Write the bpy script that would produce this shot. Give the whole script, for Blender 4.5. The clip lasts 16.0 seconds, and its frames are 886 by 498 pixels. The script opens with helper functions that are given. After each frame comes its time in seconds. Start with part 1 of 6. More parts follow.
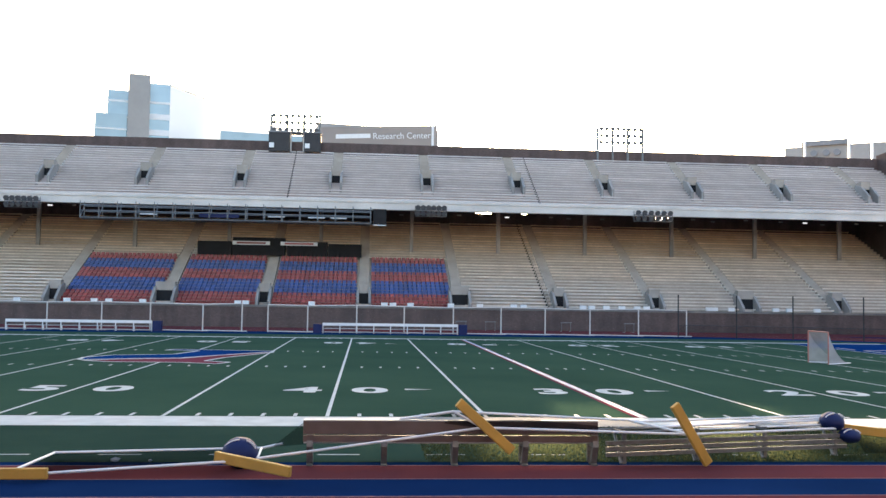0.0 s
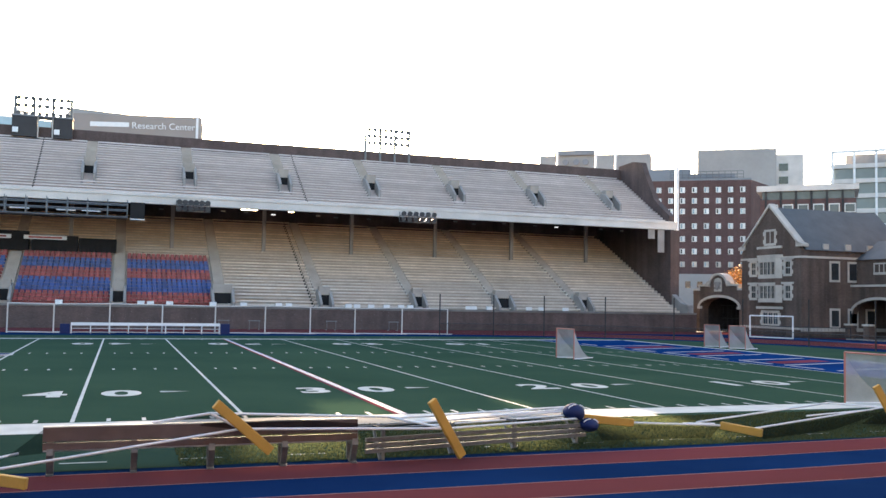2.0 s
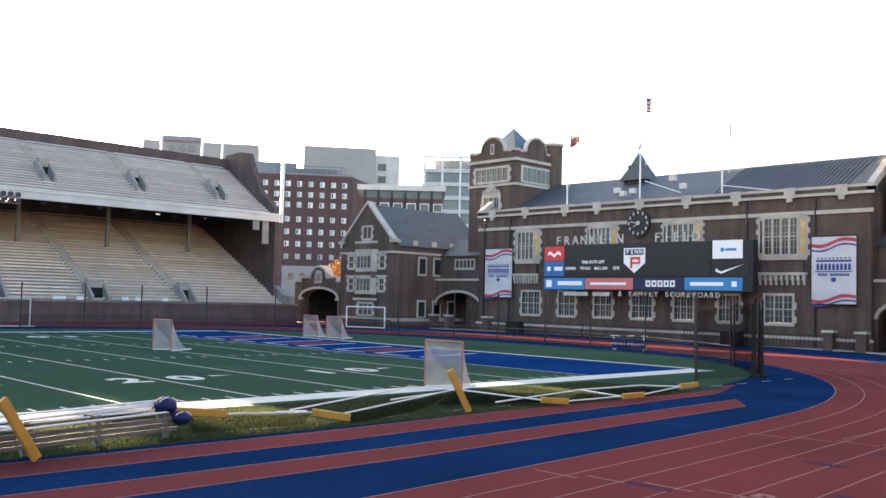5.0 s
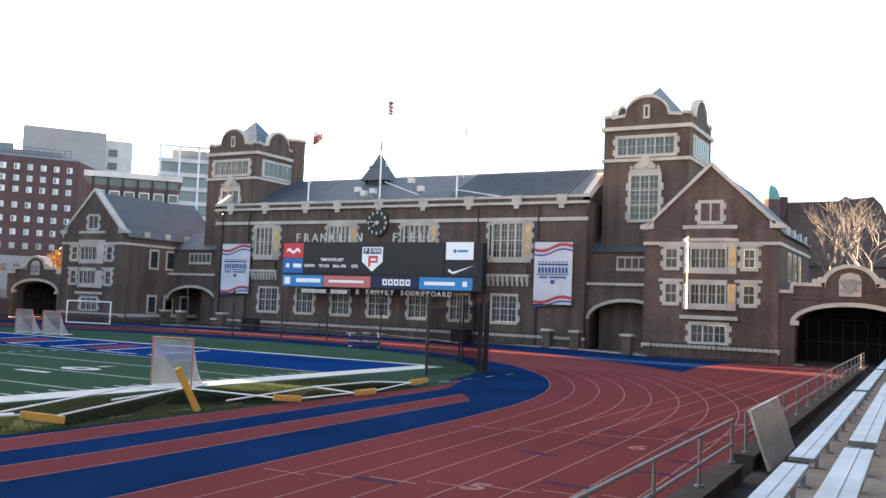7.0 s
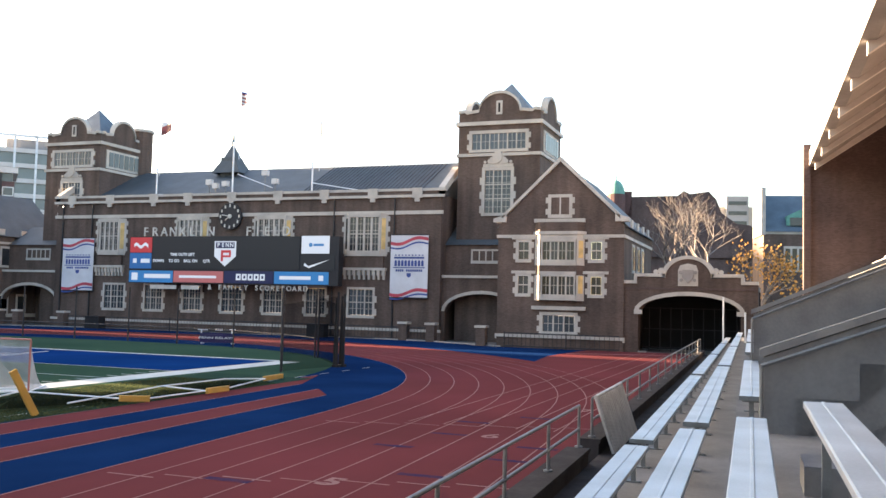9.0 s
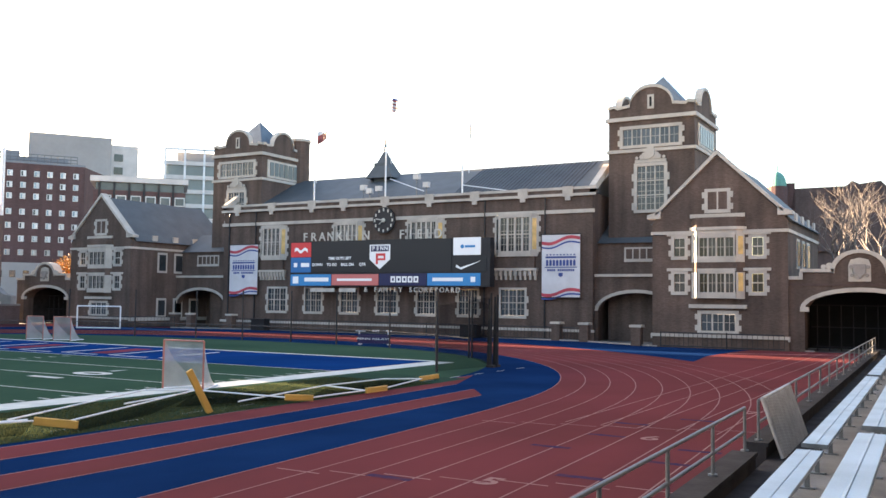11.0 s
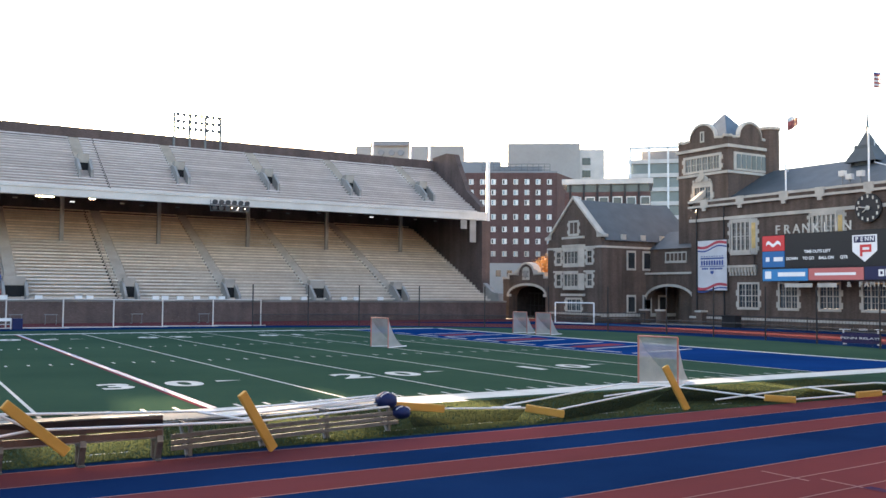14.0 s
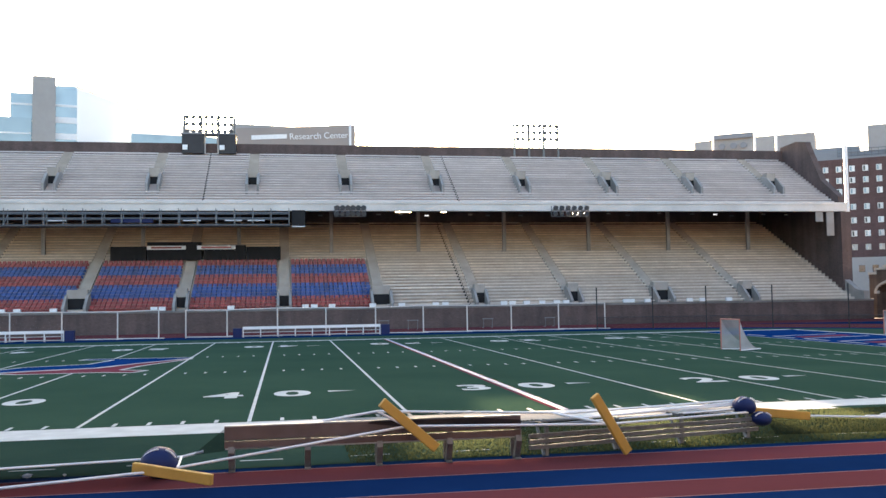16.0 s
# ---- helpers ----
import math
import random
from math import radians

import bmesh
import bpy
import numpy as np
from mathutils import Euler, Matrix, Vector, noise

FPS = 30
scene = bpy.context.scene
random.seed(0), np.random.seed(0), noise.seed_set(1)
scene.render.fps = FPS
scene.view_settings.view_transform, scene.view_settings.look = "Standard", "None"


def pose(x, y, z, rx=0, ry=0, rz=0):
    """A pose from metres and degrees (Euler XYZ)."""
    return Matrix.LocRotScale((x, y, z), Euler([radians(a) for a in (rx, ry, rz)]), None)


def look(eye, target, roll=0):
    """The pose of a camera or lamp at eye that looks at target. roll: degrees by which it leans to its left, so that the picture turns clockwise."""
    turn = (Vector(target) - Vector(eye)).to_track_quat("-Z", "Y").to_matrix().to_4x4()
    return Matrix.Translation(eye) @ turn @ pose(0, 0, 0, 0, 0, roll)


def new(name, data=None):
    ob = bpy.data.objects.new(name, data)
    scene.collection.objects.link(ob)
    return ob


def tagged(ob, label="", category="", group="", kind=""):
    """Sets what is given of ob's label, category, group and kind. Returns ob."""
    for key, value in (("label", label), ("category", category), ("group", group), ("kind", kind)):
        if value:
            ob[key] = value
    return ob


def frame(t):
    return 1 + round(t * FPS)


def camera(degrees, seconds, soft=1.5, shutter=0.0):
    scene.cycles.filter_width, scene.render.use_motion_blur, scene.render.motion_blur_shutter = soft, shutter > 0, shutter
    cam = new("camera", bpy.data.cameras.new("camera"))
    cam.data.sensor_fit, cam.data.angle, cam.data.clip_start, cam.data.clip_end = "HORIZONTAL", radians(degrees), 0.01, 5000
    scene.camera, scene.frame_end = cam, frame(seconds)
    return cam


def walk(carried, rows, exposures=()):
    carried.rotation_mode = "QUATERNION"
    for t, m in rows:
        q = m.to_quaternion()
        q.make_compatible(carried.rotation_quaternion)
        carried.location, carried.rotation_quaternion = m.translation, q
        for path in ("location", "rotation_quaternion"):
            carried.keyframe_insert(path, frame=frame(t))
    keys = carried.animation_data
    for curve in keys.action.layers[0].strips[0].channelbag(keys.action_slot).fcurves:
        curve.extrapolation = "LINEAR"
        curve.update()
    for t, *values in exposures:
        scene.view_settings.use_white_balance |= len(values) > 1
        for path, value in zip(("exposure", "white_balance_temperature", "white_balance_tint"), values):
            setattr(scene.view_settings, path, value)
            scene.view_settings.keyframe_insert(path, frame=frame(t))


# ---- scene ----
cam = camera(52.1, 16.0)
EYE = Vector((10.125, -26.51, 3.424))
ARM = 0.343
# seconds, heading to the right of +y, pitch, roll
ROWS = [
    (0.0, 4.86, 3.11, 0.88),
    (0.5, 7.71, 3.44, 1.1),
    (1.0, 11.61, 3.52, 1.32),
    (1.5, 15.69, 3.41, 1.31),
    (2.0, 19.51, 3.27, 1.03),
    (2.5, 23.49, 3.21, 0.97),
    (3.0, 27.8, 3.36, 0.89),
    (3.5, 31.98, 3.39, 0.99),
    (4.0, 36.07, 3.19, 1.09),
    (5.25, 46.3, 3.3, 1.55),
    (6.5, 56.53, 3.54, 1.99),
    (7.0, 60.45, 3.58, 2.25),
    (7.5, 63.92, 3.55, 2.06),
    (8.0, 66.86, 3.54, 1.9),
    (9.25, 69.6, 3.45, 1.35),
    (10.5, 63.7, 3.35, 0.84),
    (11.0, 60.0, 3.3, 0.75),
    (11.5, 55.54, 3.27, 0.77),
    (12.0, 50.84, 3.26, 0.86),
    (12.5, 45.98, 3.09, 0.91),
    (13.0, 41.04, 2.85, 0.81),
    (13.5, 36.15, 2.87, 0.59),
    (14.0, 31.14, 2.77, 0.45),
    (14.5, 25.87, 2.79, -0.06),
    (15.0, 20.6, 2.85, -0.52),
    (15.5, 15.22, 2.95, -0.96),
    (16.0, 9.87, 3.03, -0.9),
]


def held(heading, pitch, roll):
    a, b = radians(heading), radians(pitch)
    eye = EYE + ARM * Vector((math.sin(a), math.cos(a), 0))
    way = Vector((math.sin(a) * math.cos(b), math.cos(a) * math.cos(b), math.sin(b)))
    return look(eye, eye + way, roll)


walk(cam, [(t, held(h, p, r)) for t, h, p, r in ROWS], [(0.0, 3.92, 6750, 15)])

# ---- light ----
SUN_AZ, SUN_EL = 5.4, 9.0      # degrees from +y towards +x, degrees up
world = bpy.data.worlds.new("sky")
scene.world = world
world.use_nodes = True
wn = world.node_tree
sky = wn.nodes.new("ShaderNodeTexSky")
sky.sky_type = "NISHITA"
sky.sun_disc = False
sky.sun_elevation = radians(SUN_EL)
sky.sun_rotation = radians(SUN_AZ)
sky.air_density, sky.dust_density, sky.ozone_density = 1.0, 3.0, 1.5
wn.nodes["Background"].inputs[1].default_value = 0.063
wn.links.new(sky.outputs[0], wn.nodes["Background"].inputs[0])
sun = new("sun", bpy.data.lights.new("sun", "SUN"))
sun.data.energy, sun.data.angle, sun.data.color = 4.8, radians(0.5), (1.0, 0.74, 0.48)
sd = Vector((math.sin(radians(SUN_AZ)) * math.cos(radians(SUN_EL)), math.cos(radians(SUN_AZ)) * math.cos(radians(SUN_EL)), math.sin(radians(SUN_EL))))
sun.matrix_world = look(sd * 300, (0, 0, 0))


# ---- materials ----
def material(name, colour, rough=0.8, metal=0.0, vary=0.15, scale=1.0, bump=0.0, grain=30.0, alpha=1.0, second=None, island=0.0, spec=0.5):
    """Paint, stone or metal with blotches, grain and a fine relief. second: the colour of the blotches; island: how much pieces differ."""
    m = bpy.data.materials.new(name)
    m.use_nodes = True
    t = m.node_tree
    b = t.nodes["Principled BSDF"]
    b.inputs["Roughness"].default_value = rough
    b.inputs["Metallic"].default_value = metal
    b.inputs["Specular IOR Level"].default_value = spec
    co = t.nodes.new("ShaderNodeTexCoord")
    geo = t.nodes.new("ShaderNodeNewGeometry")
    n1 = t.nodes.new("ShaderNodeTexNoise")
    n1.inputs["Scale"].default_value, n1.inputs["Detail"].default_value = scale, 4
    n2 = t.nodes.new("ShaderNodeTexNoise")
    n2.inputs["Scale"].default_value, n2.inputs["Detail"].default_value = grain, 3
    for n in (n1, n2):
        t.links.new(geo.outputs["Position"], n.inputs["Vector"])
    ramp = t.nodes.new("ShaderNodeMapRange")
    ramp.inputs[1].default_value, ramp.inputs[2].default_value = 0.3, 0.7
    t.links.new(n1.outputs[0], ramp.inputs[0])
    mix = t.nodes.new("ShaderNodeMix")
    mix.data_type = "RGBA"
    c2 = second or tuple(c * (1 - 2 * vary) for c in colour)
    mix.inputs[6].default_value, mix.inputs[7].default_value = (*colour, 1), (*c2, 1)
    t.links.new(ramp.outputs[0], mix.inputs[0])
    hsv = t.nodes.new("ShaderNodeHueSaturation")
    t.links.new(mix.outputs[2], hsv.inputs["Color"])
    add = t.nodes.new("ShaderNodeMath")
    add.operation = "MULTIPLY_ADD"
    add.inputs[1].default_value, add.inputs[2].default_value = 2 * vary, 1 - vary
    t.links.new(n2.outputs[0], add.inputs[0])
    last = add.outputs[0]
    if island:
        oi = t.nodes.new("ShaderNodeObjectInfo")
        both = t.nodes.new("ShaderNodeMath")
        t.links.new(oi.outputs["Random"], both.inputs[0])
        t.links.new(geo.outputs["Random Per Island"], both.inputs[1])
        fr = t.nodes.new("ShaderNodeMath")
        fr.operation = "FRACT"
        t.links.new(both.outputs[0], fr.inputs[0])
        v = t.nodes.new("ShaderNodeMath")
        v.operation = "MULTIPLY_ADD"
        v.inputs[1].default_value, v.inputs[2].default_value = 2 * island, -island
        t.links.new(fr.outputs[0], v.inputs[0])
        s = t.nodes.new("ShaderNodeMath")
        t.links.new(last, s.inputs[0])
        t.links.new(v.outputs[0], s.inputs[1])
        last = s.outputs[0]
    t.links.new(last, hsv.inputs["Value"])
    t.links.new(hsv.outputs[0], b.inputs["Base Color"])
    if bump:
        bp = t.nodes.new("ShaderNodeBump")
        bp.inputs["Strength"].default_value = bump
        bp.inputs["Distance"].default_value = 0.02
        t.links.new(n2.outputs[0], bp.inputs["Height"])
        t.links.new(bp.outputs[0], b.inputs["Normal"])
    b.inputs["Alpha"].default_value = alpha
    return m


def glow(name, colour, strength):
    m = bpy.data.materials.new(name)
    m.use_nodes = True
    b = m.node_tree.nodes["Principled BSDF"]
    b.inputs["Base Color"].default_value = (*colour, 1)
    b.inputs["Emission Color"].default_value = (*colour, 1)
    b.inputs["Emission Strength"].default_value = 0.42 * strength
    return m


def brickwork(name, c1, c2, mortar, spec=0.3, streak=0.28):
    """Brick courses of real size, with sooty blotches, for walls that stay far off."""
    m = material(name, c1, 0.9, vary=0.12, scale=0.35, second=c2, bump=0.3, grain=6.0, spec=spec)
    t = m.node_tree
    br = t.nodes.new("ShaderNodeTexBrick")
    br.inputs["Color1"].default_value, br.inputs["Color2"].default_value, br.inputs["Mortar"].default_value = (1, 1, 1, 1), (0.72, 0.7, 0.7, 1), (*mortar, 1)
    br.inputs["Scale"].default_value = 1.0
    br.inputs["Brick Width"].default_value, br.inputs["Row Height"].default_value, br.inputs["Mortar Size"].default_value = 0.22, 0.075, 0.008
    geo = t.nodes.new("ShaderNodeNewGeometry")
    sp = t.nodes.new("ShaderNodeSeparateXYZ")
    cb = t.nodes.new("ShaderNodeCombineXYZ")
    ad = t.nodes.new("ShaderNodeMath")
    t.links.new(geo.outputs["Position"], sp.inputs[0])
    t.links.new(sp.outputs[0], ad.inputs[0])
    t.links.new(sp.outputs[1], ad.inputs[1])
    t.links.new(ad.outputs[0], cb.inputs[0])
    t.links.new(sp.outputs[2], cb.inputs[1])
    t.links.new(cb.outputs[0], br.inputs["Vector"])
    mul = t.nodes.new("ShaderNodeMix")
    mul.data_type, mul.blend_type = "RGBA", "MULTIPLY"
    mul.inputs[0].default_value = 1.0
    b = t.nodes["Principled BSDF"]
    was = b.inputs["Base Color"].links[0].from_socket
    t.links.new(was, mul.inputs[6])
    t.links.new(br.outputs[0], mul.inputs[7])
    mp = t.nodes.new("ShaderNodeMapping")
    mp.inputs["Scale"].default_value = (1.1, 1.1, 0.09)
    st = t.nodes.new("ShaderNodeTexNoise")
    st.inputs["Scale"].default_value, st.inputs["Detail"].default_value = 1.0, 5
    t.links.new(geo.outputs["Position"], mp.inputs["Vector"])
    t.links.new(mp.outputs[0], st.inputs["Vector"])
    rg = t.nodes.new("ShaderNodeMapRange")
    rg.inputs[1].default_value, rg.inputs[2].default_value, rg.inputs[3].default_value, rg.inputs[4].default_value = 0.35, 0.65, 1 - streak, 1 + streak
    t.links.new(st.outputs[0], rg.inputs[0])
    m2 = t.nodes.new("ShaderNodeMix")
    m2.data_type, m2.blend_type = "RGBA", "MULTIPLY"
    m2.inputs[0].default_value = 1.0
    t.links.new(mul.outputs[2], m2.inputs[6])
    t.links.new(rg.outputs[0], m2.inputs[7])
    t.links.new(m2.outputs[2], b.inputs["Base Color"])
    return m


TURF = material("turf", (0.036, 0.07, 0.047), 1.0, vary=0.14, scale=0.12, bump=0.5, grain=60, spec=0.0, second=(0.028, 0.057, 0.039))
LINE = material("field_paint", (0.46, 0.49, 0.48), 0.9, vary=0.1, scale=1.5, grain=40, spec=0.1)
FBLUE = material("blue_turf", (0.006, 0.034, 0.135), 1.0, vary=0.14, scale=0.2, grain=40, spec=0.0)
FRED = material("red_turf", (0.17, 0.045, 0.06), 1.0, vary=0.14, scale=0.2, grain=40, spec=0.0)
TRED = material("red_track", (0.14, 0.039, 0.043), 1.0, vary=0.1, scale=0.15, bump=0.4, grain=50, second=(0.105, 0.033, 0.034), spec=0.0)
TBLUE = material("blue_track", (0.007, 0.026, 0.086), 1.0, vary=0.14, scale=0.25, bump=0.4, grain=50, spec=0.0)
# near-black blotchy colour with the walls' shadow painted in
WALL_DARK = material("shadow_dark_wall", (0.05, 0.045, 0.045), 0.95, vary=0.2, scale=1.5, bump=0.4, grain=10, second=(0.03, 0.026, 0.026), spec=0.1)
SMUDGE = material("worn_blue_mark", (0.03, 0.03, 0.075), 1.0, vary=0.3, scale=3, spec=0.0, second=(0.09, 0.035, 0.05))
TLINE = material("track_paint", (0.28, 0.17, 0.165), 0.9, vary=0.2, scale=0.8, grain=30, second=(0.22, 0.12, 0.115), spec=0.0)
# lighter track red, for a streak of grazing sun
PALE_RED = material("painted_sun_streak", (0.4, 0.13, 0.12), 0.9, vary=0.1)
CONC = material("concrete", (0.31, 0.29, 0.275), 0.9, vary=0.14, scale=0.5, bump=0.3, grain=8, second=(0.21, 0.195, 0.185))
NEAR_CONC = material("worn_concrete", (0.2, 0.2, 0.2), 0.95, vary=0.14, scale=1.2, bump=0.35, grain=18, second=(0.13, 0.13, 0.135), spec=0.2)
# darker, blotchier concrete than the one above
CONC_DARK = material("dark_blotched_concrete", (0.2, 0.19, 0.18), 0.9, vary=0.15, scale=0.4, bump=0.3, grain=6, second=(0.11, 0.105, 0.1))
STEP = material("stand_concrete", (0.5, 0.44, 0.38), 0.9, vary=0.18, scale=0.4, grain=5, second=(0.38, 0.33, 0.28))
STEP_UP = material("deck_concrete", (0.47, 0.415, 0.4), 0.9, vary=0.16, scale=0.4, grain=5, second=(0.38, 0.337, 0.325))
PLANK = material("weathered_bench_board", (0.7, 0.63, 0.56), 0.7, vary=0.18, scale=0.8, grain=4, second=(0.55, 0.49, 0.435), island=0.16)
# the next two turn the boards tanner from row 9 and row 18 up
PLANK_MID = material("mid_row_bench_board", (0.72, 0.63, 0.54), 0.75, vary=0.2, scale=0.7, grain=4, second=(0.55, 0.47, 0.39), island=0.18)
PLANK_BACK = material("back_row_tan_bench_board", (0.68, 0.56, 0.44), 0.8, vary=0.22, scale=0.6, grain=4, second=(0.5, 0.4, 0.3), island=0.2)
PLANK_UP = material("grey_bench_board", (0.6, 0.55, 0.54), 0.6, vary=0.14, scale=0.6, grain=4, second=(0.48, 0.44, 0.435), island=0.12)
ALU = material("brushed_aluminium", (0.47, 0.51, 0.55), 0.45, 0.7, vary=0.14, scale=1.3, grain=50)
GALV = material("galvanised_steel", (0.19, 0.2, 0.21), 0.5, 0.6, vary=0.15, scale=6, grain=50)
DARK_STEEL = material("dark_steel", (0.03, 0.03, 0.035), 0.5, 0.5, vary=0.1)
WHITE = material("white_paint", (0.75, 0.76, 0.77), 0.5, vary=0.05, scale=2)
FASCIA = material("fascia_paint", (0.62, 0.585, 0.555), 0.6, vary=0.1, scale=0.4, grain=5)
BRICK = brickwork("dark_brick", (0.13, 0.094, 0.078), (0.088, 0.066, 0.056), (0.9, 0.9, 0.9), streak=0.22)
BRICK_STAND = brickwork("stand_brick", (0.13, 0.092, 0.085), (0.088, 0.064, 0.06), (0.9, 0.9, 0.9), streak=0.12)
BRICK_RED = brickwork("red_brick", (0.135, 0.082, 0.08), (0.11, 0.068, 0.066), (0.95, 0.9, 0.85), streak=0.08)
STONE = material("limestone", (0.5, 0.465, 0.415), 0.9, vary=0.16, scale=0.7, bump=0.2, grain=9, second=(0.36, 0.335, 0.3))
AISLE = material("aisle_concrete", (0.38, 0.335, 0.295), 0.9, vary=0.12, scale=0.6, grain=6)
SLATE = material("slate_roof", (0.068, 0.08, 0.09), 0.6, vary=0.18, scale=0.6, bump=0.3, grain=5, second=(0.045, 0.054, 0.06))
BLUE_SLATE = material("blue_slate", (0.09, 0.13, 0.17), 0.55, vary=0.15, scale=0.8, grain=5)
GLASS = material("window_glass", (0.05, 0.055, 0.06), 0.1, 0.0, vary=0.3, scale=0.5, island=0.6, spec=0.6)
PALE_GLASS = material("pale_window_glass", (0.06, 0.075, 0.09), 0.15, 0.0, vary=0.15, scale=0.5, island=0.35, spec=0.6)
CURTAIN_GLASS = material("curtain_wall_glass", (0.26, 0.36, 0.43), 0.15, 0.1, vary=0.12, scale=0.15, island=0.15, spec=1.0)
# near-black; paints in the gloom of passages and doorways, also black goods
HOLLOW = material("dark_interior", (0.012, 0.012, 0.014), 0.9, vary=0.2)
SEAT_RED = material("red_seat", (0.3, 0.06, 0.06), 0.5, vary=0.1, island=0.34)
SEAT_BLUE = material("blue_seat", (0.03, 0.08, 0.26), 0.5, vary=0.1, island=0.34)
YELLOW = material("yellow_pad", (0.5, 0.28, 0.05), 0.7, vary=0.08, scale=2)
VINYL = material("blue_vinyl", (0.007, 0.017, 0.085), 0.55, vary=0.1, scale=3, spec=0.25)
BLACKNET = material("black_netting", (0.004, 0.004, 0.005), 1.0, alpha=0.55, spec=0.0)
FENCENET = material("black_fence_mesh", (0.006, 0.006, 0.008), 1.0, alpha=0.38, spec=0.0)
WHITENET = material("white_netting", (0.7, 0.7, 0.72), 0.9, alpha=0.45)
GOALRED = material("faded_orange_paint", (0.42, 0.15, 0.12), 0.5)
# pane colour that imitates low sun glowing in the glass; not emissive
AMBER = material("painted_amber_glow", (0.75, 0.52, 0.2), 0.6, vary=0.2, scale=1.5)
COPPER = material("green_copper", (0.12, 0.33, 0.27), 0.7, vary=0.15, scale=2)
FAR_CONC = material("far_concrete", (0.36, 0.35, 0.34), 0.9, vary=0.08, scale=0.1, grain=1)
FAR_GREY = material("far_grey_metal", (0.24, 0.25, 0.27), 0.7, vary=0.08, scale=0.1, grain=1)
BARK = material("bark", (0.23, 0.2, 0.18), 0.9, vary=0.2, scale=4)
LEAF = material("autumn_leaf", (0.45, 0.22, 0.03), 0.7, vary=0.2, scale=2, island=0.3)
GROUND = material("paving", (0.16, 0.155, 0.15), 0.9, vary=0.12, scale=0.4, bump=0.3, grain=8)


# ---- building blocks ----
def mesh_of(name, bm, mat):
    me = bpy.data.meshes.new(name)
    bm.to_mesh(me)
    bm.free()
    for m in (mat if isinstance(mat, (list, tuple)) else [mat]):
        me.materials.append(m)
    return me


def part(name, bm, mat, parent=None, label=""):
    """Link a bmesh as one mesh object under a thing or a part."""
    ob = new(name, mesh_of(name, bm, mat))
    if parent is not None:
        ob.parent = parent
    if label:
        ob["label"] = label
    return ob


def thing(name, label, category, group="", kind="", at=(0, 0, 0), turn=0.0):
    ob = new(name)
    ob.empty_display_size = 0.2
    ob.matrix_basis = pose(*at, 0, 0, turn)
    return tagged(ob, label, category, group, kind)


def solid(name, bm, mat, label, category, group="", kind=""):
    return tagged(part(name, bm, mat), label, category, group, kind)


def bx(bm, x0, x1, y0, y1, z0, z1, mi=0):
    v = [bm.verts.new((x, y, z)) for x in (x0, x1) for y in (y0, y1) for z in (z0, z1)]
    for f in ((0, 1, 3, 2), (4, 6, 7, 5), (0, 4, 5, 1), (2, 3, 7, 6), (0, 2, 6, 4), (1, 5, 7, 3)):
        bm.faces.new([v[i] for i in f]).material_index = mi
    return bm


def box(*a):
    return bx(bmesh.new(), *a)


def rod(bm, a, b, r, n=8, r2=None):
    a, b = Vector(a), Vector(b)
    q = (b - a).to_track_quat("Z", "Y")
    r2 = r if r2 is None else r2
    rings = []
    for p, rr in ((a, r), (b, r2)):
        rings.append([bm.verts.new(p + q @ Vector((rr * math.cos(2 * math.pi * k / n), rr * math.sin(2 * math.pi * k / n), 0))) for k in range(n)])
    for k in range(n):
        bm.faces.new((rings[0][k], rings[0][(k + 1) % n], rings[1][(k + 1) % n], rings[1][k]))
    bm.faces.new(rings[0][::-1])
    bm.faces.new(rings[1])
    return bm


def bar(a, b, r, n=8):
    return rod(bmesh.new(), a, b, r, n)


def prism(bm, outline, axis, c0, c1, mi=0):
    """A solid from an outline in the plane across axis, from c0 to c1 along it. For x: (y, z); for y: (x, z); for z: (x, y)."""
    def p(u, v, c):
        return {"x": (c, u, v), "y": (u, c, v), "z": (u, v, c)}[axis]
    a = [bm.verts.new(p(u, v, c0)) for u, v in outline]
    b = [bm.verts.new(p(u, v, c1)) for u, v in outline]
    n = len(outline)
    for k in range(n):
        bm.faces.new((a[k], a[(k + 1) % n], b[(k + 1) % n], b[k])).material_index = mi
    bm.faces.new(a[::-1]).material_index = mi
    bm.faces.new(b).material_index = mi
    bmesh.ops.recalc_face_normals(bm, faces=bm.faces[:])
    return bm


def sheet(bm, pts, mi=0):
    bm.faces.new([bm.verts.new(p) for p in pts]).material_index = mi
    return bm


# ---- ground, track and field ----
YD = 0.9144
CX, CY = 35.0, 24.4            # centre of the track's bend


def lettering(text, size, mat, name, parent=None, depth=0.0, bold=0.0, spacing=1.0):
    """A text in the built-in font as a mesh in the xy plane, centred."""
    cu = bpy.data.curves.new(name, "FONT")
    cu.body, cu.size, cu.extrude, cu.offset, cu.space_character = text, size, depth, bold, spacing
    cu.align_x, cu.align_y = "CENTER", "CENTER"
    ob = bpy.data.objects.new(name, cu)
    scene.collection.objects.link(ob)
    me = bpy.data.meshes.new_from_object(ob.evaluated_get(bpy.context.evaluated_depsgraph_get()))
    me.name = name
    bpy.data.objects.remove(ob)
    me.materials.clear()
    me.materials.append(mat)
    out = new(name, me)
    if parent is not None:
        out.parent = parent
    return out


def stadium(r, n=40, half=CX):
    """The outline of a running track of bend radius r, round the field."""
    pts = []
    for k in range(n + 1):
        a = -math.pi / 2 + math.pi * k / n
        pts.append((half + r * math.cos(a), CY + r * math.sin(a)))
    for k in range(n + 1):
        a = math.pi / 2 + math.pi * k / n
        pts.append((-half + r * math.cos(a), CY + r * math.sin(a)))
    return pts


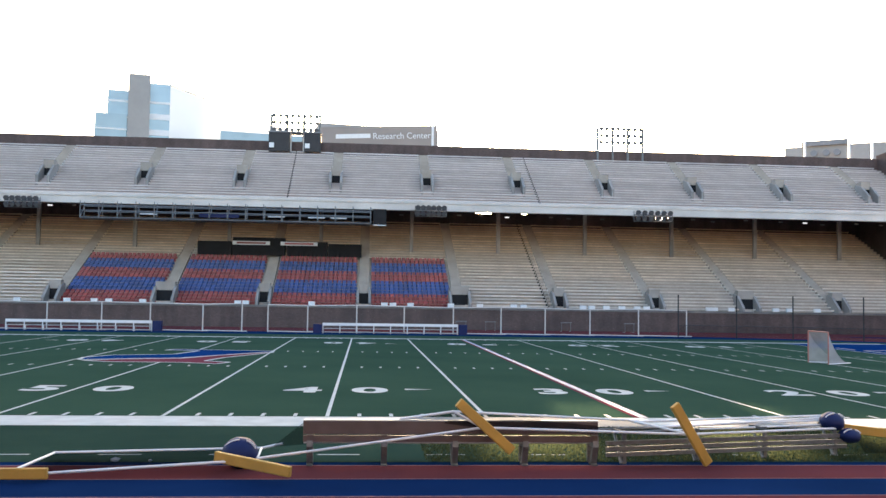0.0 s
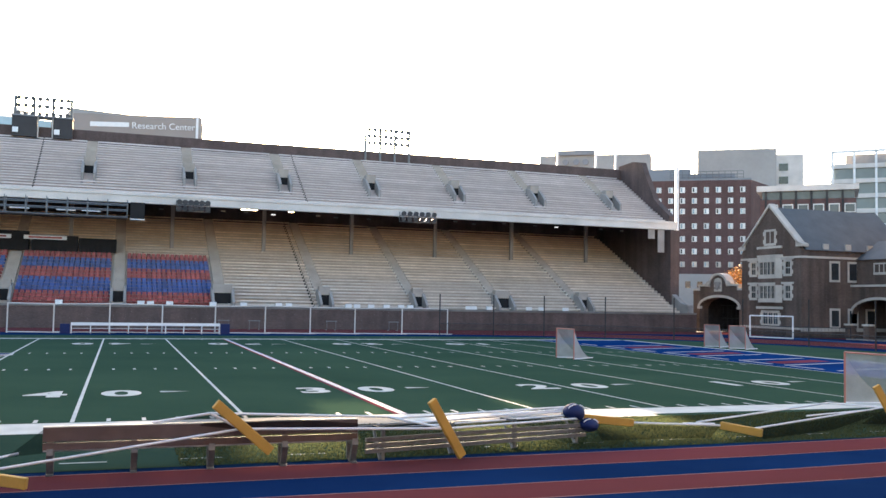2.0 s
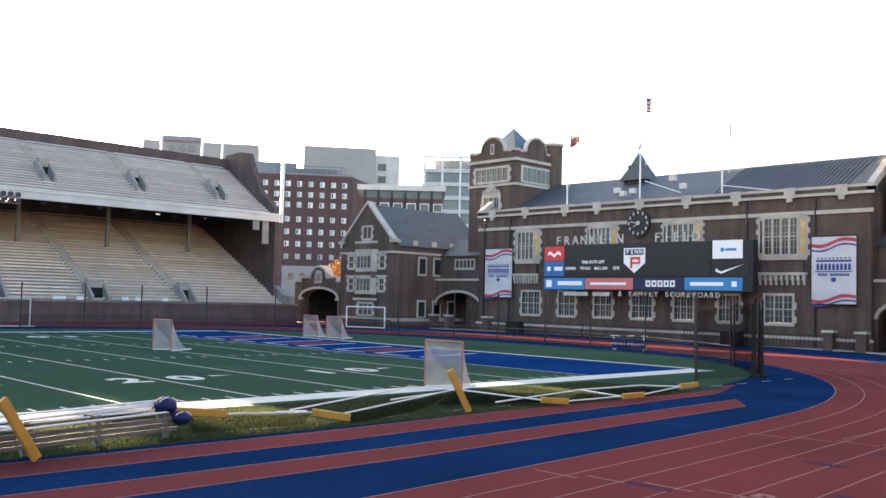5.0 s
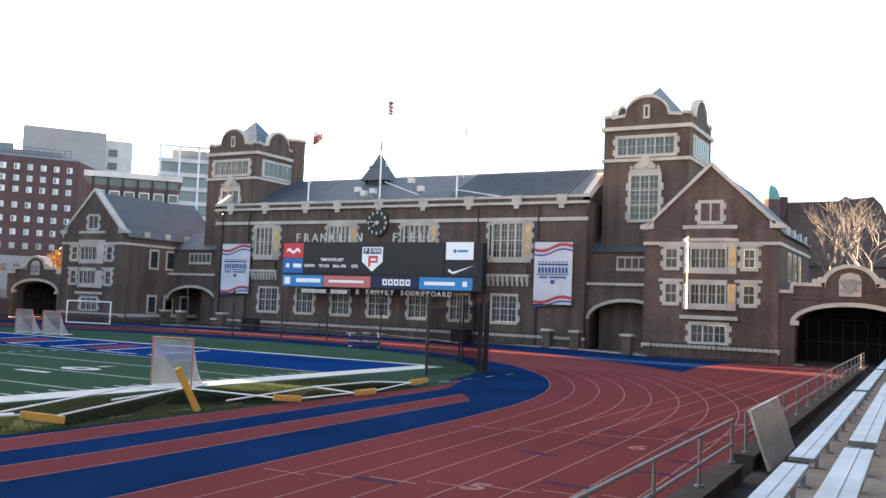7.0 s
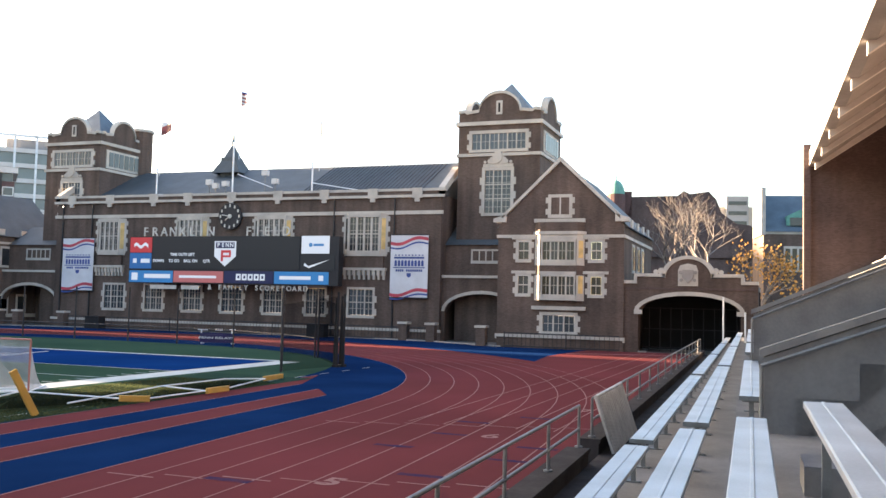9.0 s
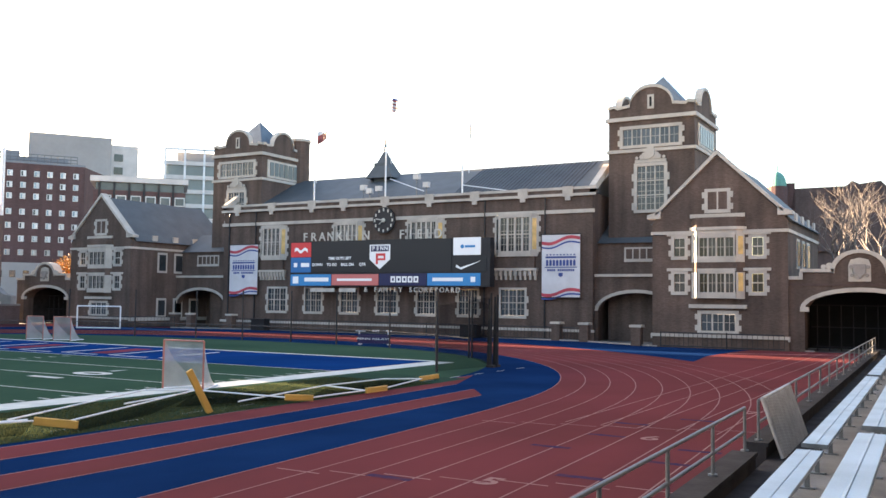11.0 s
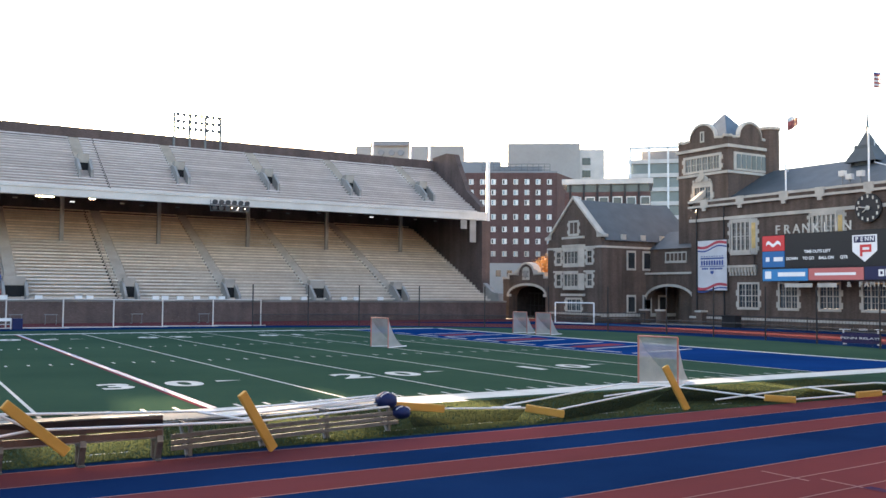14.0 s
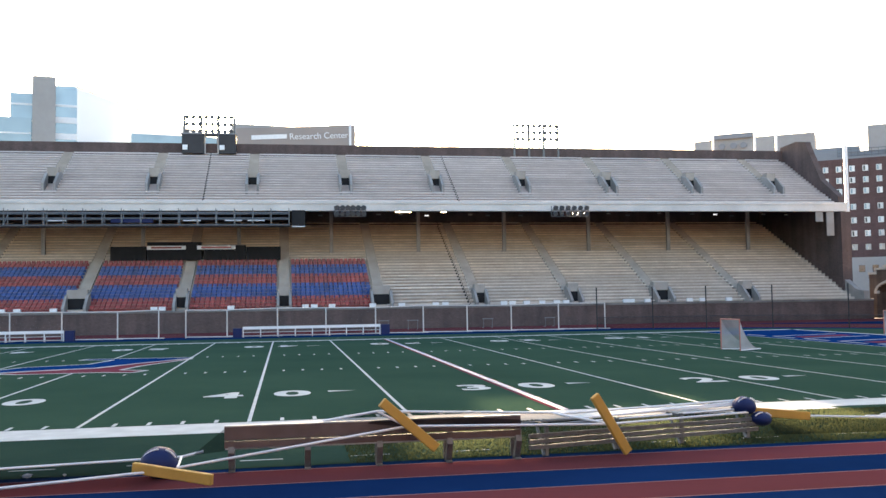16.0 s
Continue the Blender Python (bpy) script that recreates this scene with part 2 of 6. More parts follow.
def near_straight(pts):
    """Add the near straight to a closed track outline: it draws away a little from the field towards -x."""
    (x0, y0) = pts[0]
    pts = pts + [(12.0, y0), (24.0, y0)]
    return [(x, y - 0.06 * (38 - max(x, 12)) if y < CY - 10 and x < 38 else y) for x, y in pts]


def flat(outline, z):
    bm = bmesh.new()
    sheet(bm, [(x, y, z) for x, y in outline])
    return bm


def rect(bm, x0, x1, y0, y1, z, mi=0):
    return sheet(bm, [(x0, y0, z), (x1, y0, z), (x1, y1, z), (x0, y1, z)], mi)


def band2(pts, w, z0, z1):
    """A raised kerb along a polyline."""
    bm = bmesh.new()
    for (xa, ya), (xb, yb) in zip(pts, pts[1:]):
        d = Vector((xb - xa, yb - ya)).normalized() * w / 2
        q = [(xa + d.y, ya - d.x), (xb + d.y, yb - d.x), (xb - d.y, yb + d.x), (xa - d.y, ya + d.x)]
        prism(bm, q, "z", z0, z1)
    return bm


solid("ground", flat([(-2500, -2500), (2500, -2500), (2500, 2500), (-2500, 2500)], -0.03), GROUND, "grey paved ground round the stadium", "ground", kind="structure")
track = solid("track", flat([(-110, -23.2), (83.2, -23.2), (83.2, -3), (88.2, 3), (88.2, 73.5), (-110, 73.5)], 0.0), TRED, "red rubber running track with pale lane lines", "track", kind="structure")
# blue apron along the outer kerb of the bend
edge = [(CX + 47.4 * math.cos(radians(60 - 4.6 * k)), CY + 47.4 * math.sin(radians(60 - 4.6 * k))) for k in range(25)]
part("blue_apron", flat(edge + [(72.0, -11.3), (77.3, -11.5), (83.1, -12.0), (83.1, -3.2), (88.1, 3.0), (88.1, 24.0), (87.0, 45.0), (80, 64)], 0.004), TBLUE, track)
part("kerb", band2([(83.0, -16.5), (82.9, -10.4), (82.6, -4.2), (86.9, 3.6), (87.9, 12.0), (87.9, 40.0), (84.5, 52.0)], 0.25, 0.0, 0.12), CONC, track)
# the blue infield pad with red runway stripes
part("blue_infield", flat(near_straight(stadium(37.45)), 0.005), TBLUE, track)
def sway(x):
    return 0.045 * max(0.0, x - 24)


for ya, xa, yb, xb in ((-8.85, 43.6, -7.5, 47.9), (-11.6, 40.2, -10.4, 42.0)):
    part("red_runway", flat([(-60, ya), (24, ya), (xa, ya + sway(xa)), (xb, yb + sway(xb)), (24, yb), (-60, yb)], 0.009), TRED, track)
for y, end in ((-7.5, 47.8), (-8.87, 43.5), (-10.38, 41.9), (-11.62, 40.1)):
    bm = bmesh.new()
    for p, q in ((-60, 24), (24, end)):
        sheet(bm, [(p, y + sway(p) - 0.022, 0.012), (q, y + sway(q) - 0.022, 0.012), (q, y + sway(q) + 0.022, 0.012), (p, y + sway(p) + 0.022, 0.012)])
    part("runway_line", bm, TLINE, track)
for k in range(9):
    r = 37.45 + (0.0 if k == 0 else 1.1 + 1.07 * (k - 1))
    bm = bmesh.new()
    a, b = near_straight(stadium(r - 0.02, n=72)), near_straight(stadium(r + 0.02, n=72))
    n = len(a)
    for i in range(n):
        j = (i + 1) % n
        sheet(bm, [(*a[i], 0.006), (*b[i], 0.006), (*b[j], 0.006), (*a[j], 0.006)])
    if k > 2:
        rect(bm, CX, 82, CY - r - 0.022, CY - r + 0.022, 0.006)
    part("lane_line", bm, TLINE, track)
bm = bmesh.new()
for x in (24.5, 33.5):
    for k in range(1, 8):
        rect(bm, x + 0.35 * k, x + 0.35 * k + 0.06, CY - 37.5 - 1.07 * (k + 1), CY - 37.5 - 1.07 * k, 0.007)
part("zone_line", bm, TLINE, track)
# a strip of grazing sunlight, laid on the track as a paler red
bm = bmesh.new()
sheet(bm, [(76.0, -11.7, 0.008), (76.4, -11.6, 0.008), (80.0, -18.6, 0.008), (79.6, -18.7, 0.008)])
part("painted_sun_streak", bm, PALE_RED, track)
bm = bmesh.new()
for x, y in ((25.2, -16.6), (24.3, -19.5), (27.3, -19.7), (29.8, -20.7), (30.5, -17.7), (33.0, -18.2), (35.6, -18.0), (31.8, -20.9), (37.5, -19.4)):
    rect(bm, x, x + 0.25, y - 0.5, y + 0.5, 0.008)
part("blue_mark", bm, SMUDGE, track)
for txt, x, y in (("5", 26.05, -18.4), ("6", 33.3, -19.3), ("7", 40.5, -20.4)):
    ob = lettering(txt, 1.0, TLINE, "lane_number", track, bold=0.02)
    ob.matrix_basis = pose(x, y, 0.009, 0, 0, -90)


def turf_outline():
    pts = []
    for side in (1, -1):
        for k in range(49):
            a = -math.pi / 2 + math.pi * k / 48
            c, s = math.cos(a), math.sin(a)
            p = 2 / 2.8
            x = 34 + 33 * abs(c) ** p
            y = CY + 31.4 * math.copysign(abs(s) ** p, s)
            pts.append((x, y) if side == 1 else (-x, 2 * CY - y))
    return pts


field = solid("field", flat(turf_outline(), 0.014), TURF, "green artificial turf football field with white lines", "field", kind="structure")
W = 48.77


def blade_material():
    """Thin synthetic grass blades that let part of the light through."""
    m = bpy.data.materials.new("grass_blade")
    m.use_nodes = True
    t = m.node_tree
    t.nodes.remove(t.nodes["Principled BSDF"])
    geo = t.nodes.new("ShaderNodeNewGeometry")
    ramp = t.nodes.new("ShaderNodeMix")
    ramp.data_type = "RGBA"
    ramp.inputs[6].default_value, ramp.inputs[7].default_value = (0.026, 0.041, 0.024, 1), (0.052, 0.062, 0.028, 1)
    t.links.new(geo.outputs["Random Per Island"], ramp.inputs[0])
    d, tr, mx = t.nodes.new("ShaderNodeBsdfDiffuse"), t.nodes.new("ShaderNodeBsdfTranslucent"), t.nodes.new("ShaderNodeMixShader")
    mx.inputs[0].default_value = 0.6
    t.links.new(ramp.outputs[2], d.inputs[0])
    t.links.new(ramp.outputs[2], tr.inputs[0])
    t.links.new(d.outputs[0], mx.inputs[1])
    t.links.new(tr.outputs[0], mx.inputs[2])
    t.links.new(mx.outputs[0], t.nodes["Material Output"].inputs[0])
    return m


def grass(x0, x1, y0, y1, z, n, seed):
    """Upright grass blades, three corners each, strewn over a stretch of turf."""
    rng = np.random.default_rng(seed)
    c = np.stack([rng.uniform(x0, x1, n), rng.uniform(y0, y1, n), np.full(n, z)], 1)
    a, h = rng.uniform(-0.9, 0.9, n), rng.uniform(0.03, 0.055, n)
    side = np.stack([np.cos(a), np.sin(a), np.zeros(n)], 1) * rng.uniform(0.012, 0.022, n)[:, None]
    tip = c + np.stack([rng.normal(0, 0.012, n), rng.normal(0, 0.012, n), h], 1)
    v = np.stack([c - side, c + side, tip], 1).reshape(-1, 3)
    me = bpy.data.meshes.new("grass_blades")
    me.from_pydata(v.tolist(), [], np.arange(3 * n).reshape(-1, 3).tolist())
    return me


part("apron_turf", rect(bmesh.new(), -58.0, 46.0, -7.15, -2.0, 0.017), material("worn_turf", (0.03, 0.056, 0.04), 1.0, vary=0.18, scale=0.25, bump=0.5, grain=60, spec=0.0, second=(0.022, 0.043, 0.033)), field, "darker worn turf beside the sideline")
blades = new("grass_blades", grass(11.5, 43.0, -7.1, -2.05, 0.017, 70000, 12))
blades.data.materials.append(blade_material())
blades.parent = field
tagged(blades, kind="stuff")
bm = bmesh.new()
rect(bm, -54.9, 26.0, -1.95, -0.05, 0.02)
rect(bm, 26.0, 54.9, -1.5, -0.05, 0.02)
rect(bm, -54.9, 54.9, W + 0.05, W + 1.0, 0.02)
part("sideline", bm, LINE, field)
for s in (1, -1):
    bm = bmesh.new()
    rect(bm, *sorted((54.86 * s, 55.4 * s)), -0.05, W + 0.05, 0.0205)
    part("end_line", bm, LINE, field)
    part("end_zone", rect(bmesh.new(), *sorted((45.75 * s, 54.84 * s)), 0.1, W - 0.1, 0.018), FBLUE, field, "blue end zone")
for k in range(-10, 11):
    x = k * 5 * YD
    bm = bmesh.new()
    w = 0.055 if abs(k) != 4 else 0.05
    rect(bm, x - w, x + w, 0, W, 0.0215)
    part("yard_line", bm, LINE, field)
    if abs(k) == 4:
        part("red_line", rect(bmesh.new(), x - 0.2, x - 0.05, 0, W, 0.0218), FRED, field)
        part("blue_line", rect(bmesh.new(), x + 0.05, x + 0.2, 0, W, 0.0218), SEAT_BLUE, field)
bm = bmesh.new()
for k in range(-49, 50):
    if k % 5:
        x = k * YD
        for y0 in (0.05, 18.0, 30.2, W - 0.65):
            rect(bm, x - 0.055, x + 0.055, y0, y0 + 0.6, 0.0215)
tagged(part("hash_mark", bm, LINE, field), kind="stuff")
for k in range(-4, 5):
    tens, x = str(5 - abs(k)), k * 10 * YD
    for txt, dx in ((tens, -1.15), ("0", 1.25)):
        ob = lettering(txt, 2.6, LINE, "field_number", field, bold=0.09)
        ob.matrix_basis = pose(x + dx, 7.3, 0.022)
        ob = lettering(txt, 2.6, LINE, "field_number", field, bold=0.13)
        ob.matrix_basis = pose(x - dx, W - 7.3, 0.022, 0, 0, 180)
    if k:
        bm = bmesh.new()
        s = 1 if k > 0 else -1
        x0 = x + s * 2.55
        for y in (7.75, W - 7.75):
            sheet(bm, [(x0, y - 0.22, 0.022), (x0 + s * 1.0, y, 0.022), (x0, y + 0.22, 0.022)][::s])
        part("number_arrow", bm, LINE, field)
bm = bmesh.new()
for y in (W + 3.2, -6.3):
    for i in range(-22, 24):
        rect(bm, i * 2.3, i * 2.3 + 0.9, y, y + 0.07, 0.02)
part("dashed_coach_line", bm, LINE, field)


def band(bm, pts, w, z):
    """A painted stripe of width w along a polyline."""
    for (xa, ya), (xb, yb) in zip(pts, pts[1:]):
        d = Vector((xb - xa, yb - ya)).normalized() * w / 2
        sheet(bm, [(xa + d.y, ya - d.x, z), (xb + d.y, yb - d.x, z), (xb - d.y, yb + d.x, z), (xa - d.y, ya + d.x, z)])
    return bm


# midfield emblem: a split letter form in blue over red with white edges
blue_pts = [(4.6, 30.6), (-1.5, 31.4), (-1.8, 30.4), (0.2, 30.0), (-0.6, 26.6), (-3.6, 25.4), (-4.6, 23.4), (-4.3, 21.6), (-2.6, 22.6), (0.4, 23.6), (2.0, 26.2), (4.6, 29.8)]
red_pts = [(4.6, 29.6), (2.0, 26.0), (0.5, 23.3), (-2.4, 22.3), (-4.0, 21.2), (-2.6, 20.4), (1.2, 20.3), (2.9, 19.6), (3.4, 20.8), (2.0, 21.6), (2.6, 24.2), (4.7, 29.0)]
part("blue_emblem_half", flat(blue_pts, 0.024), FBLUE, field, "blue upper half of the midfield emblem")
part("red_emblem_half", flat(red_pts, 0.0242), FRED, field, "red lower half of the midfield emblem")
part("emblem_edge", band(band(bmesh.new(), blue_pts + blue_pts[:1], 0.22, 0.026), red_pts + red_pts[:1], 0.22, 0.026), LINE, field)
# end-zone lettering: unreadable slanted bars in white and red
for s in (1, -1):
    for k in range(7):
        y = 13.0 + 4.2 * k
        part("end_zone_bar", flat([(s * (47.0 + 0.0), y), (s * 53.4, y + 1.6), (s * 53.4, y + 1.9), (s * 47.0, y + 0.3)][::s], 0.022), LINE, field)
        part("end_zone_bar", flat([(s * 47.8, y + 1.3), (s * 52.8, y + 2.8), (s * 52.8, y + 4.4), (s * 47.8, y + 2.9)][::s], 0.022), FRED if k % 2 else FBLUE, field)
        part("end_zone_bar", flat([(s * 46.8, y + 1.1), (s * 47.05, y + 1.1), (s * 47.05, y + 3.8), (s * 46.8, y + 3.8)][::s], 0.0225), LINE, field)

# ---- far grandstand ----
SX0, SX1 = -95.0, 79.5
VOM_LO = [-89.6, -78.6, -67.6, -56.6, -45.6, -34.6, -23.6, -11.8, -1.0, 10.0, 20.8, 32.2, 43.4, 54.3, 65.4]
VOM_UP = [-82.6, -71.5, -60.4, -49.3, -38.2, -27.1, -16.0, -4.8, 6.4, 17.3, 28.3, 39.2, 50.4, 61.7, 73.0]
LO_Y, LO_Z, LO_T, LO_R, LO_N = 75.0, 2.3, 0.76, 0.38, 30
UP_Y, UP_Z, UP_T, UP_R, UP_N = 78.6, 14.45, 0.62, 0.375, 20

wall = thing("wall_far", "dark brick retaining wall below the far stand", "wall", kind="structure")
part("brickwork", box(SX0, SX1 + 1.0, 73.5, 73.9, 0, 2.2), BRICK_STAND, wall)
part("coping", box(SX0, SX1 + 1.0, 73.4, 74.0, 2.2, 2.42), CONC_DARK, wall)


def terrace(y, z, t, r, n, drop):
    pts = [(y, z - drop)]
    for k in range(n):
        pts += [(y + k * t, z + k * r), (y + (k + 1) * t, z + k * r)]
    pts += [(y + n * t, z + n * r - drop)]
    return [(a, b) for a, b in pts]


stand = thing("lower_stand", "concrete lower stand with weathered bench boards in the shade", "stand", kind="structure")
part("steps", prism(bmesh.new(), terrace(LO_Y, LO_Z, LO_T, LO_R, LO_N, 0.5), "x", SX0, SX1), STEP, stand)
part("front_walk", box(SX0, SX1, 73.9, LO_Y, 1.8, 2.2), CONC_DARK, stand)
upper = thing("upper_stand", "concrete upper deck with grey bench boards", "stand", kind="structure")
part("deck", prism(bmesh.new(), terrace(UP_Y, UP_Z, UP_T, UP_R, UP_N, 0.9), "x", SX0, SX1), STEP_UP, upper)
part("fascia", box(SX0, SX1 + 0.9, 78.0, UP_Y, 13.5, 14.55), FASCIA, upper, "pale concrete fascia")
part("fascia_lip", box(SX0, SX1 + 0.9, 77.9, 78.0, 14.3, 14.6), FASCIA, upper)
part("parapet", box(SX0, SX1 + 0.8, 91.1, 91.6, 21.4, 23.3), BRICK_STAND, upper, "dark brick parapet")
part("end_wall", prism(bmesh.new(), [(78.3, 13.4), (78.3, 15.4), (82.0, 18.0), (84.6, 22.2), (85.3, 23.6), (87.6, 24.0), (91.6, 23.8), (91.6, 13.4)], "x", SX1, SX1 + 0.8), BRICK_STAND, upper)
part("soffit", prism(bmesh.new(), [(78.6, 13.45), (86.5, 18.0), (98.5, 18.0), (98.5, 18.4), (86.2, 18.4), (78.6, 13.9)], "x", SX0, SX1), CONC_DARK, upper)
# the back wall, with the openings of the rear walk through which the low sun reaches the near sideline
OPENINGS = [(19.6, 20.6, 16.0, 16.6), (22.8, 25.2, 15.8, 17.3), (25.2, 27.4, 15.2, 15.7), (28.4, 30.2, 15.8, 17.3), (31.6, 32.4, 15.2, 15.7), (32.4, 35.6, 15.8, 17.3), (45.5, 48.8, 15.8, 17.3)]
bm = bmesh.new()
bx(bm, SX0, SX1 + 0.8, 98.0, 98.5, 0, 14.3)
bx(bm, SX0, SX1 + 0.8, 98.0, 98.5, 17.3, 18.0)
at = SX0
for a, b, sill, head in OPENINGS:
    if a > at + 0.01:
        bx(bm, at, a, 98.0, 98.5, 14.3, 17.3)
    bx(bm, a, b, 98.0, 98.5, 14.3, sill)
    if head < 17.3:
        bx(bm, a, b, 98.0, 98.5, head, 17.3)
    at = b
bx(bm, at, SX1 + 0.8, 98.0, 98.5, 14.3, 17.3)
part("back_wall", bm, BRICK_STAND, stand)
part("end_wall", box(SX1, SX1 + 0.8, 79.0, 98.0, 0, 13.4), BRICK_STAND, stand)
part("end_wall", box(SX1, SX1 + 0.8, 91.6, 98.4, 13.4, 18.0), BRICK_STAND, stand)
part("end_pier", box(SX1 - 0.2, SX1 + 1.1, 77.6, 79.0, 0, 13.4), BRICK_STAND, stand)
part("end_kerb", prism(bmesh.new(), [(73.9, 0), (73.9, 3.4), (75.4, 3.6), (79.0, 5.6), (79.0, 0)], "x", SX1, SX1 + 0.7), CONC, stand)


def spans(cuts, gap, x0, x1):
    edges = [x0] + [c for c in cuts if x0 < c < x1] + [x1]
    return [(a + gap / 2, b - gap / 2) for a, b in zip(edges, edges[1:]) if b - a > 2 * gap]


SEATED = (-23.6, 20.8)      # the stretch with coloured seats
shared = {}


def bracketed(length, high):
    """One bench board on two short brackets."""
    bm = box(0, length, 0, 0.28, -0.15, 0)
    for x in (0.06, length - 0.06):
        bx(bm, x - 0.03, x + 0.03, 0.2, 0.26, -high, -0.15)
    return bm


def boards(parent, cuts, y, z, t, r, n, mats, high=0.42, skip=None, whole=0):
    """Bench boards row by row; mats: (first row, material) from the front up."""
    rest = bmesh.new()
    for k in range(whole):
        y0, z0 = y + k * t + 0.32, z + k * r + high
        bx(rest, SX0 + 0.3, SX1 - 0.2, y0, y0 + 0.28, z0 - 0.15, z0)
    made = 0
    for a, b in spans(cuts, 1.22, SX0 + 0.3, SX1 - 0.2):
        near = b > 22 and made < 290
        for k in range(n):
            if k < whole:
                continue
            if skip and skip(0.5 * (a + b), k):
                continue
            y0, z0 = y + k * t + 0.32, z + k * r + high
            mi = max(i for i, m in enumerate(mats) if k >= m[0])
            mat = mats[mi][1]
            if near:
                key = (round(b - a, 3), mat.name)
                if key not in shared:
                    shared[key] = mesh_of("bench_board", bracketed(b - a, high), mat)
                ob = new("bench_board", shared[key])
                ob.parent = parent
                ob.location = (a, y0, z0)
                made += 1
            else:
                bx(rest, a, b, y0, y0 + 0.28, z0 - 0.15, z0, mi)
                for x in (a + 0.06, b - 0.06):
                    bx(rest, x - 0.03, x + 0.03, y0 + 0.2, y0 + 0.26, z0 - high, z0 - 0.15, mi)
    tagged(part("bench_boards", rest, [m[1] for m in mats], parent), kind="stuff")


def aisle(parent, x, y, z, t, r, n, mat):
    bm = bmesh.new()
    for k in range(n):
        bx(bm, x - 0.6, x + 0.6, y + k * t - 0.02, y + k * t + t, z + k * r - 0.1, z + k * r + 0.2)
        bx(bm, x - 0.6, x + 0.6, y + k * t + t / 2, y + k * t + t, z + k * r + 0.2, z + k * r + 0.38)
    part("aisle_steps", bm, mat, parent)


def portal(name, x, y, z, w, h, d, label, low=0.0):
    """A walled stair opening in a stand: two sloping cheeks, a lintel and the dark way in."""
    th = thing(name, label, "entrance", group=name + " row", at=(x, y, z))
    for s in (-1, 1):
        part("cheek", prism(bmesh.new(), [(-0.1, low), (-0.1, h * 0.3), (d * 0.55, h * 0.95), (d, h * 1.12), (d, low)], "x", s * w / 2, s * (w / 2 + 0.28)), CONC, th)
    part("lintel", box(-w / 2 - 0.1, w / 2 + 0.1, d * 0.62, d, h * 0.8, h * 1.28), AISLE, th)
    part("dark_way", box(-w / 2, w / 2, d * 0.64, d * 0.95, 0, h * 0.8), HOLLOW, th)
    return th


LO_PORTAL = {-11.8: 1.9, 20.8: 1.9, 54.3: 1.7}
for x in VOM_LO:
    w = LO_PORTAL.get(x, 1.05)
    portal("lower_portal", x, 74.4, 2.25, w, 2.0, 2.6, "pale concrete stair opening at the front of the lower stand")
    aisle(stand, x, LO_Y + 3 * LO_T, LO_Z + 3 * LO_R, LO_T, LO_R, LO_N - 3, AISLE)
for x in VOM_UP:
    k = 4
    portal("upper_portal", x, UP_Y + k * UP_T, UP_Z + k * UP_R + 0.32, 1.0, 2.1, 3.0, "grey concrete stair opening in the upper deck", -0.7)
    aisle(upper, x, UP_Y + 9 * UP_T, UP_Z + 9 * UP_R, UP_T, UP_R, UP_N - 9, AISLE)
boards(stand, VOM_LO, LO_Y, LO_Z, LO_T, LO_R, LO_N, [(0, PLANK), (9, PLANK_MID), (18, PLANK_BACK)], skip=lambda x, k: SEATED[0] < x < SEATED[1] and k < 15)
boards(upper, VOM_UP, UP_Y, UP_Z, UP_T, UP_R, UP_N, [(0, PLANK_UP)], whole=4)

# the dark expansion joint that runs down both decks, and a rusty older one
for parent, x, y, z, t, r, n in ((stand, 30.9, LO_Y, LO_Z, LO_T, LO_R, LO_N), (upper, 30.5, UP_Y, UP_Z, UP_T, UP_R, UP_N), (upper, 1.0, UP_Y, UP_Z, UP_T, UP_R, UP_N)):
    bm = bmesh.new()
    for k in range(n):
        bx(bm, x - 0.06, x + 0.06, y + k * t + 0.3, y + k * t + 0.61, z + k * r + 0.31, z + k * r + 0.425)
        bx(bm, x - 0.1, x + 0.1, y + k * t - 0.01, y + k * t + 0.3, z + k * r - r, z + k * r + 0.01)
    part("expansion_joint", bm, HOLLOW, parent, "dark open joint")

# coloured seats, row by row
SEAT_ROWS = "RRRBBBBRRRBBBRR"
for a, b in spans([v for v in VOM_LO], 1.7, *SEATED):
    for k, c in enumerate(SEAT_ROWS):
        bm = bmesh.new()
        n = int((b - a) / 0.52)
        for i in range(n):
            x0 = a + (b - a) * i / n
            bx(bm, x0, x0 + 0.42, 0, 0.38, 0.38, 0.43)
            bx(bm, x0, x0 + 0.42, 0.38, 0.43, 0.45, 0.74)
        bx(bm, a, b, 0.3, 0.36, 0.1, 0.38)
        ob = solid("seat_row", bm, SEAT_RED if c == "R" else SEAT_BLUE, ("red" if c == "R" else "blue") + " plastic stadium seats in a row", "seats", group="coloured seats", kind="stuff")
        ob.location = (0, LO_Y + k * LO_T + 0.2, LO_Z + k * LO_R)

for x in (-30.0, -18.4, -6.9, 4.5, 15.9, 27.0, 38.3, 49.8, 61.0, 72.6):
    part("column", box(x - 0.22, x + 0.22, 88.6, 89.0, 9.2, 18.0), CONC, stand, "stained concrete column")
# ---- the brick hall at the end of the field ----
MID = 25.9
FX = 89.0


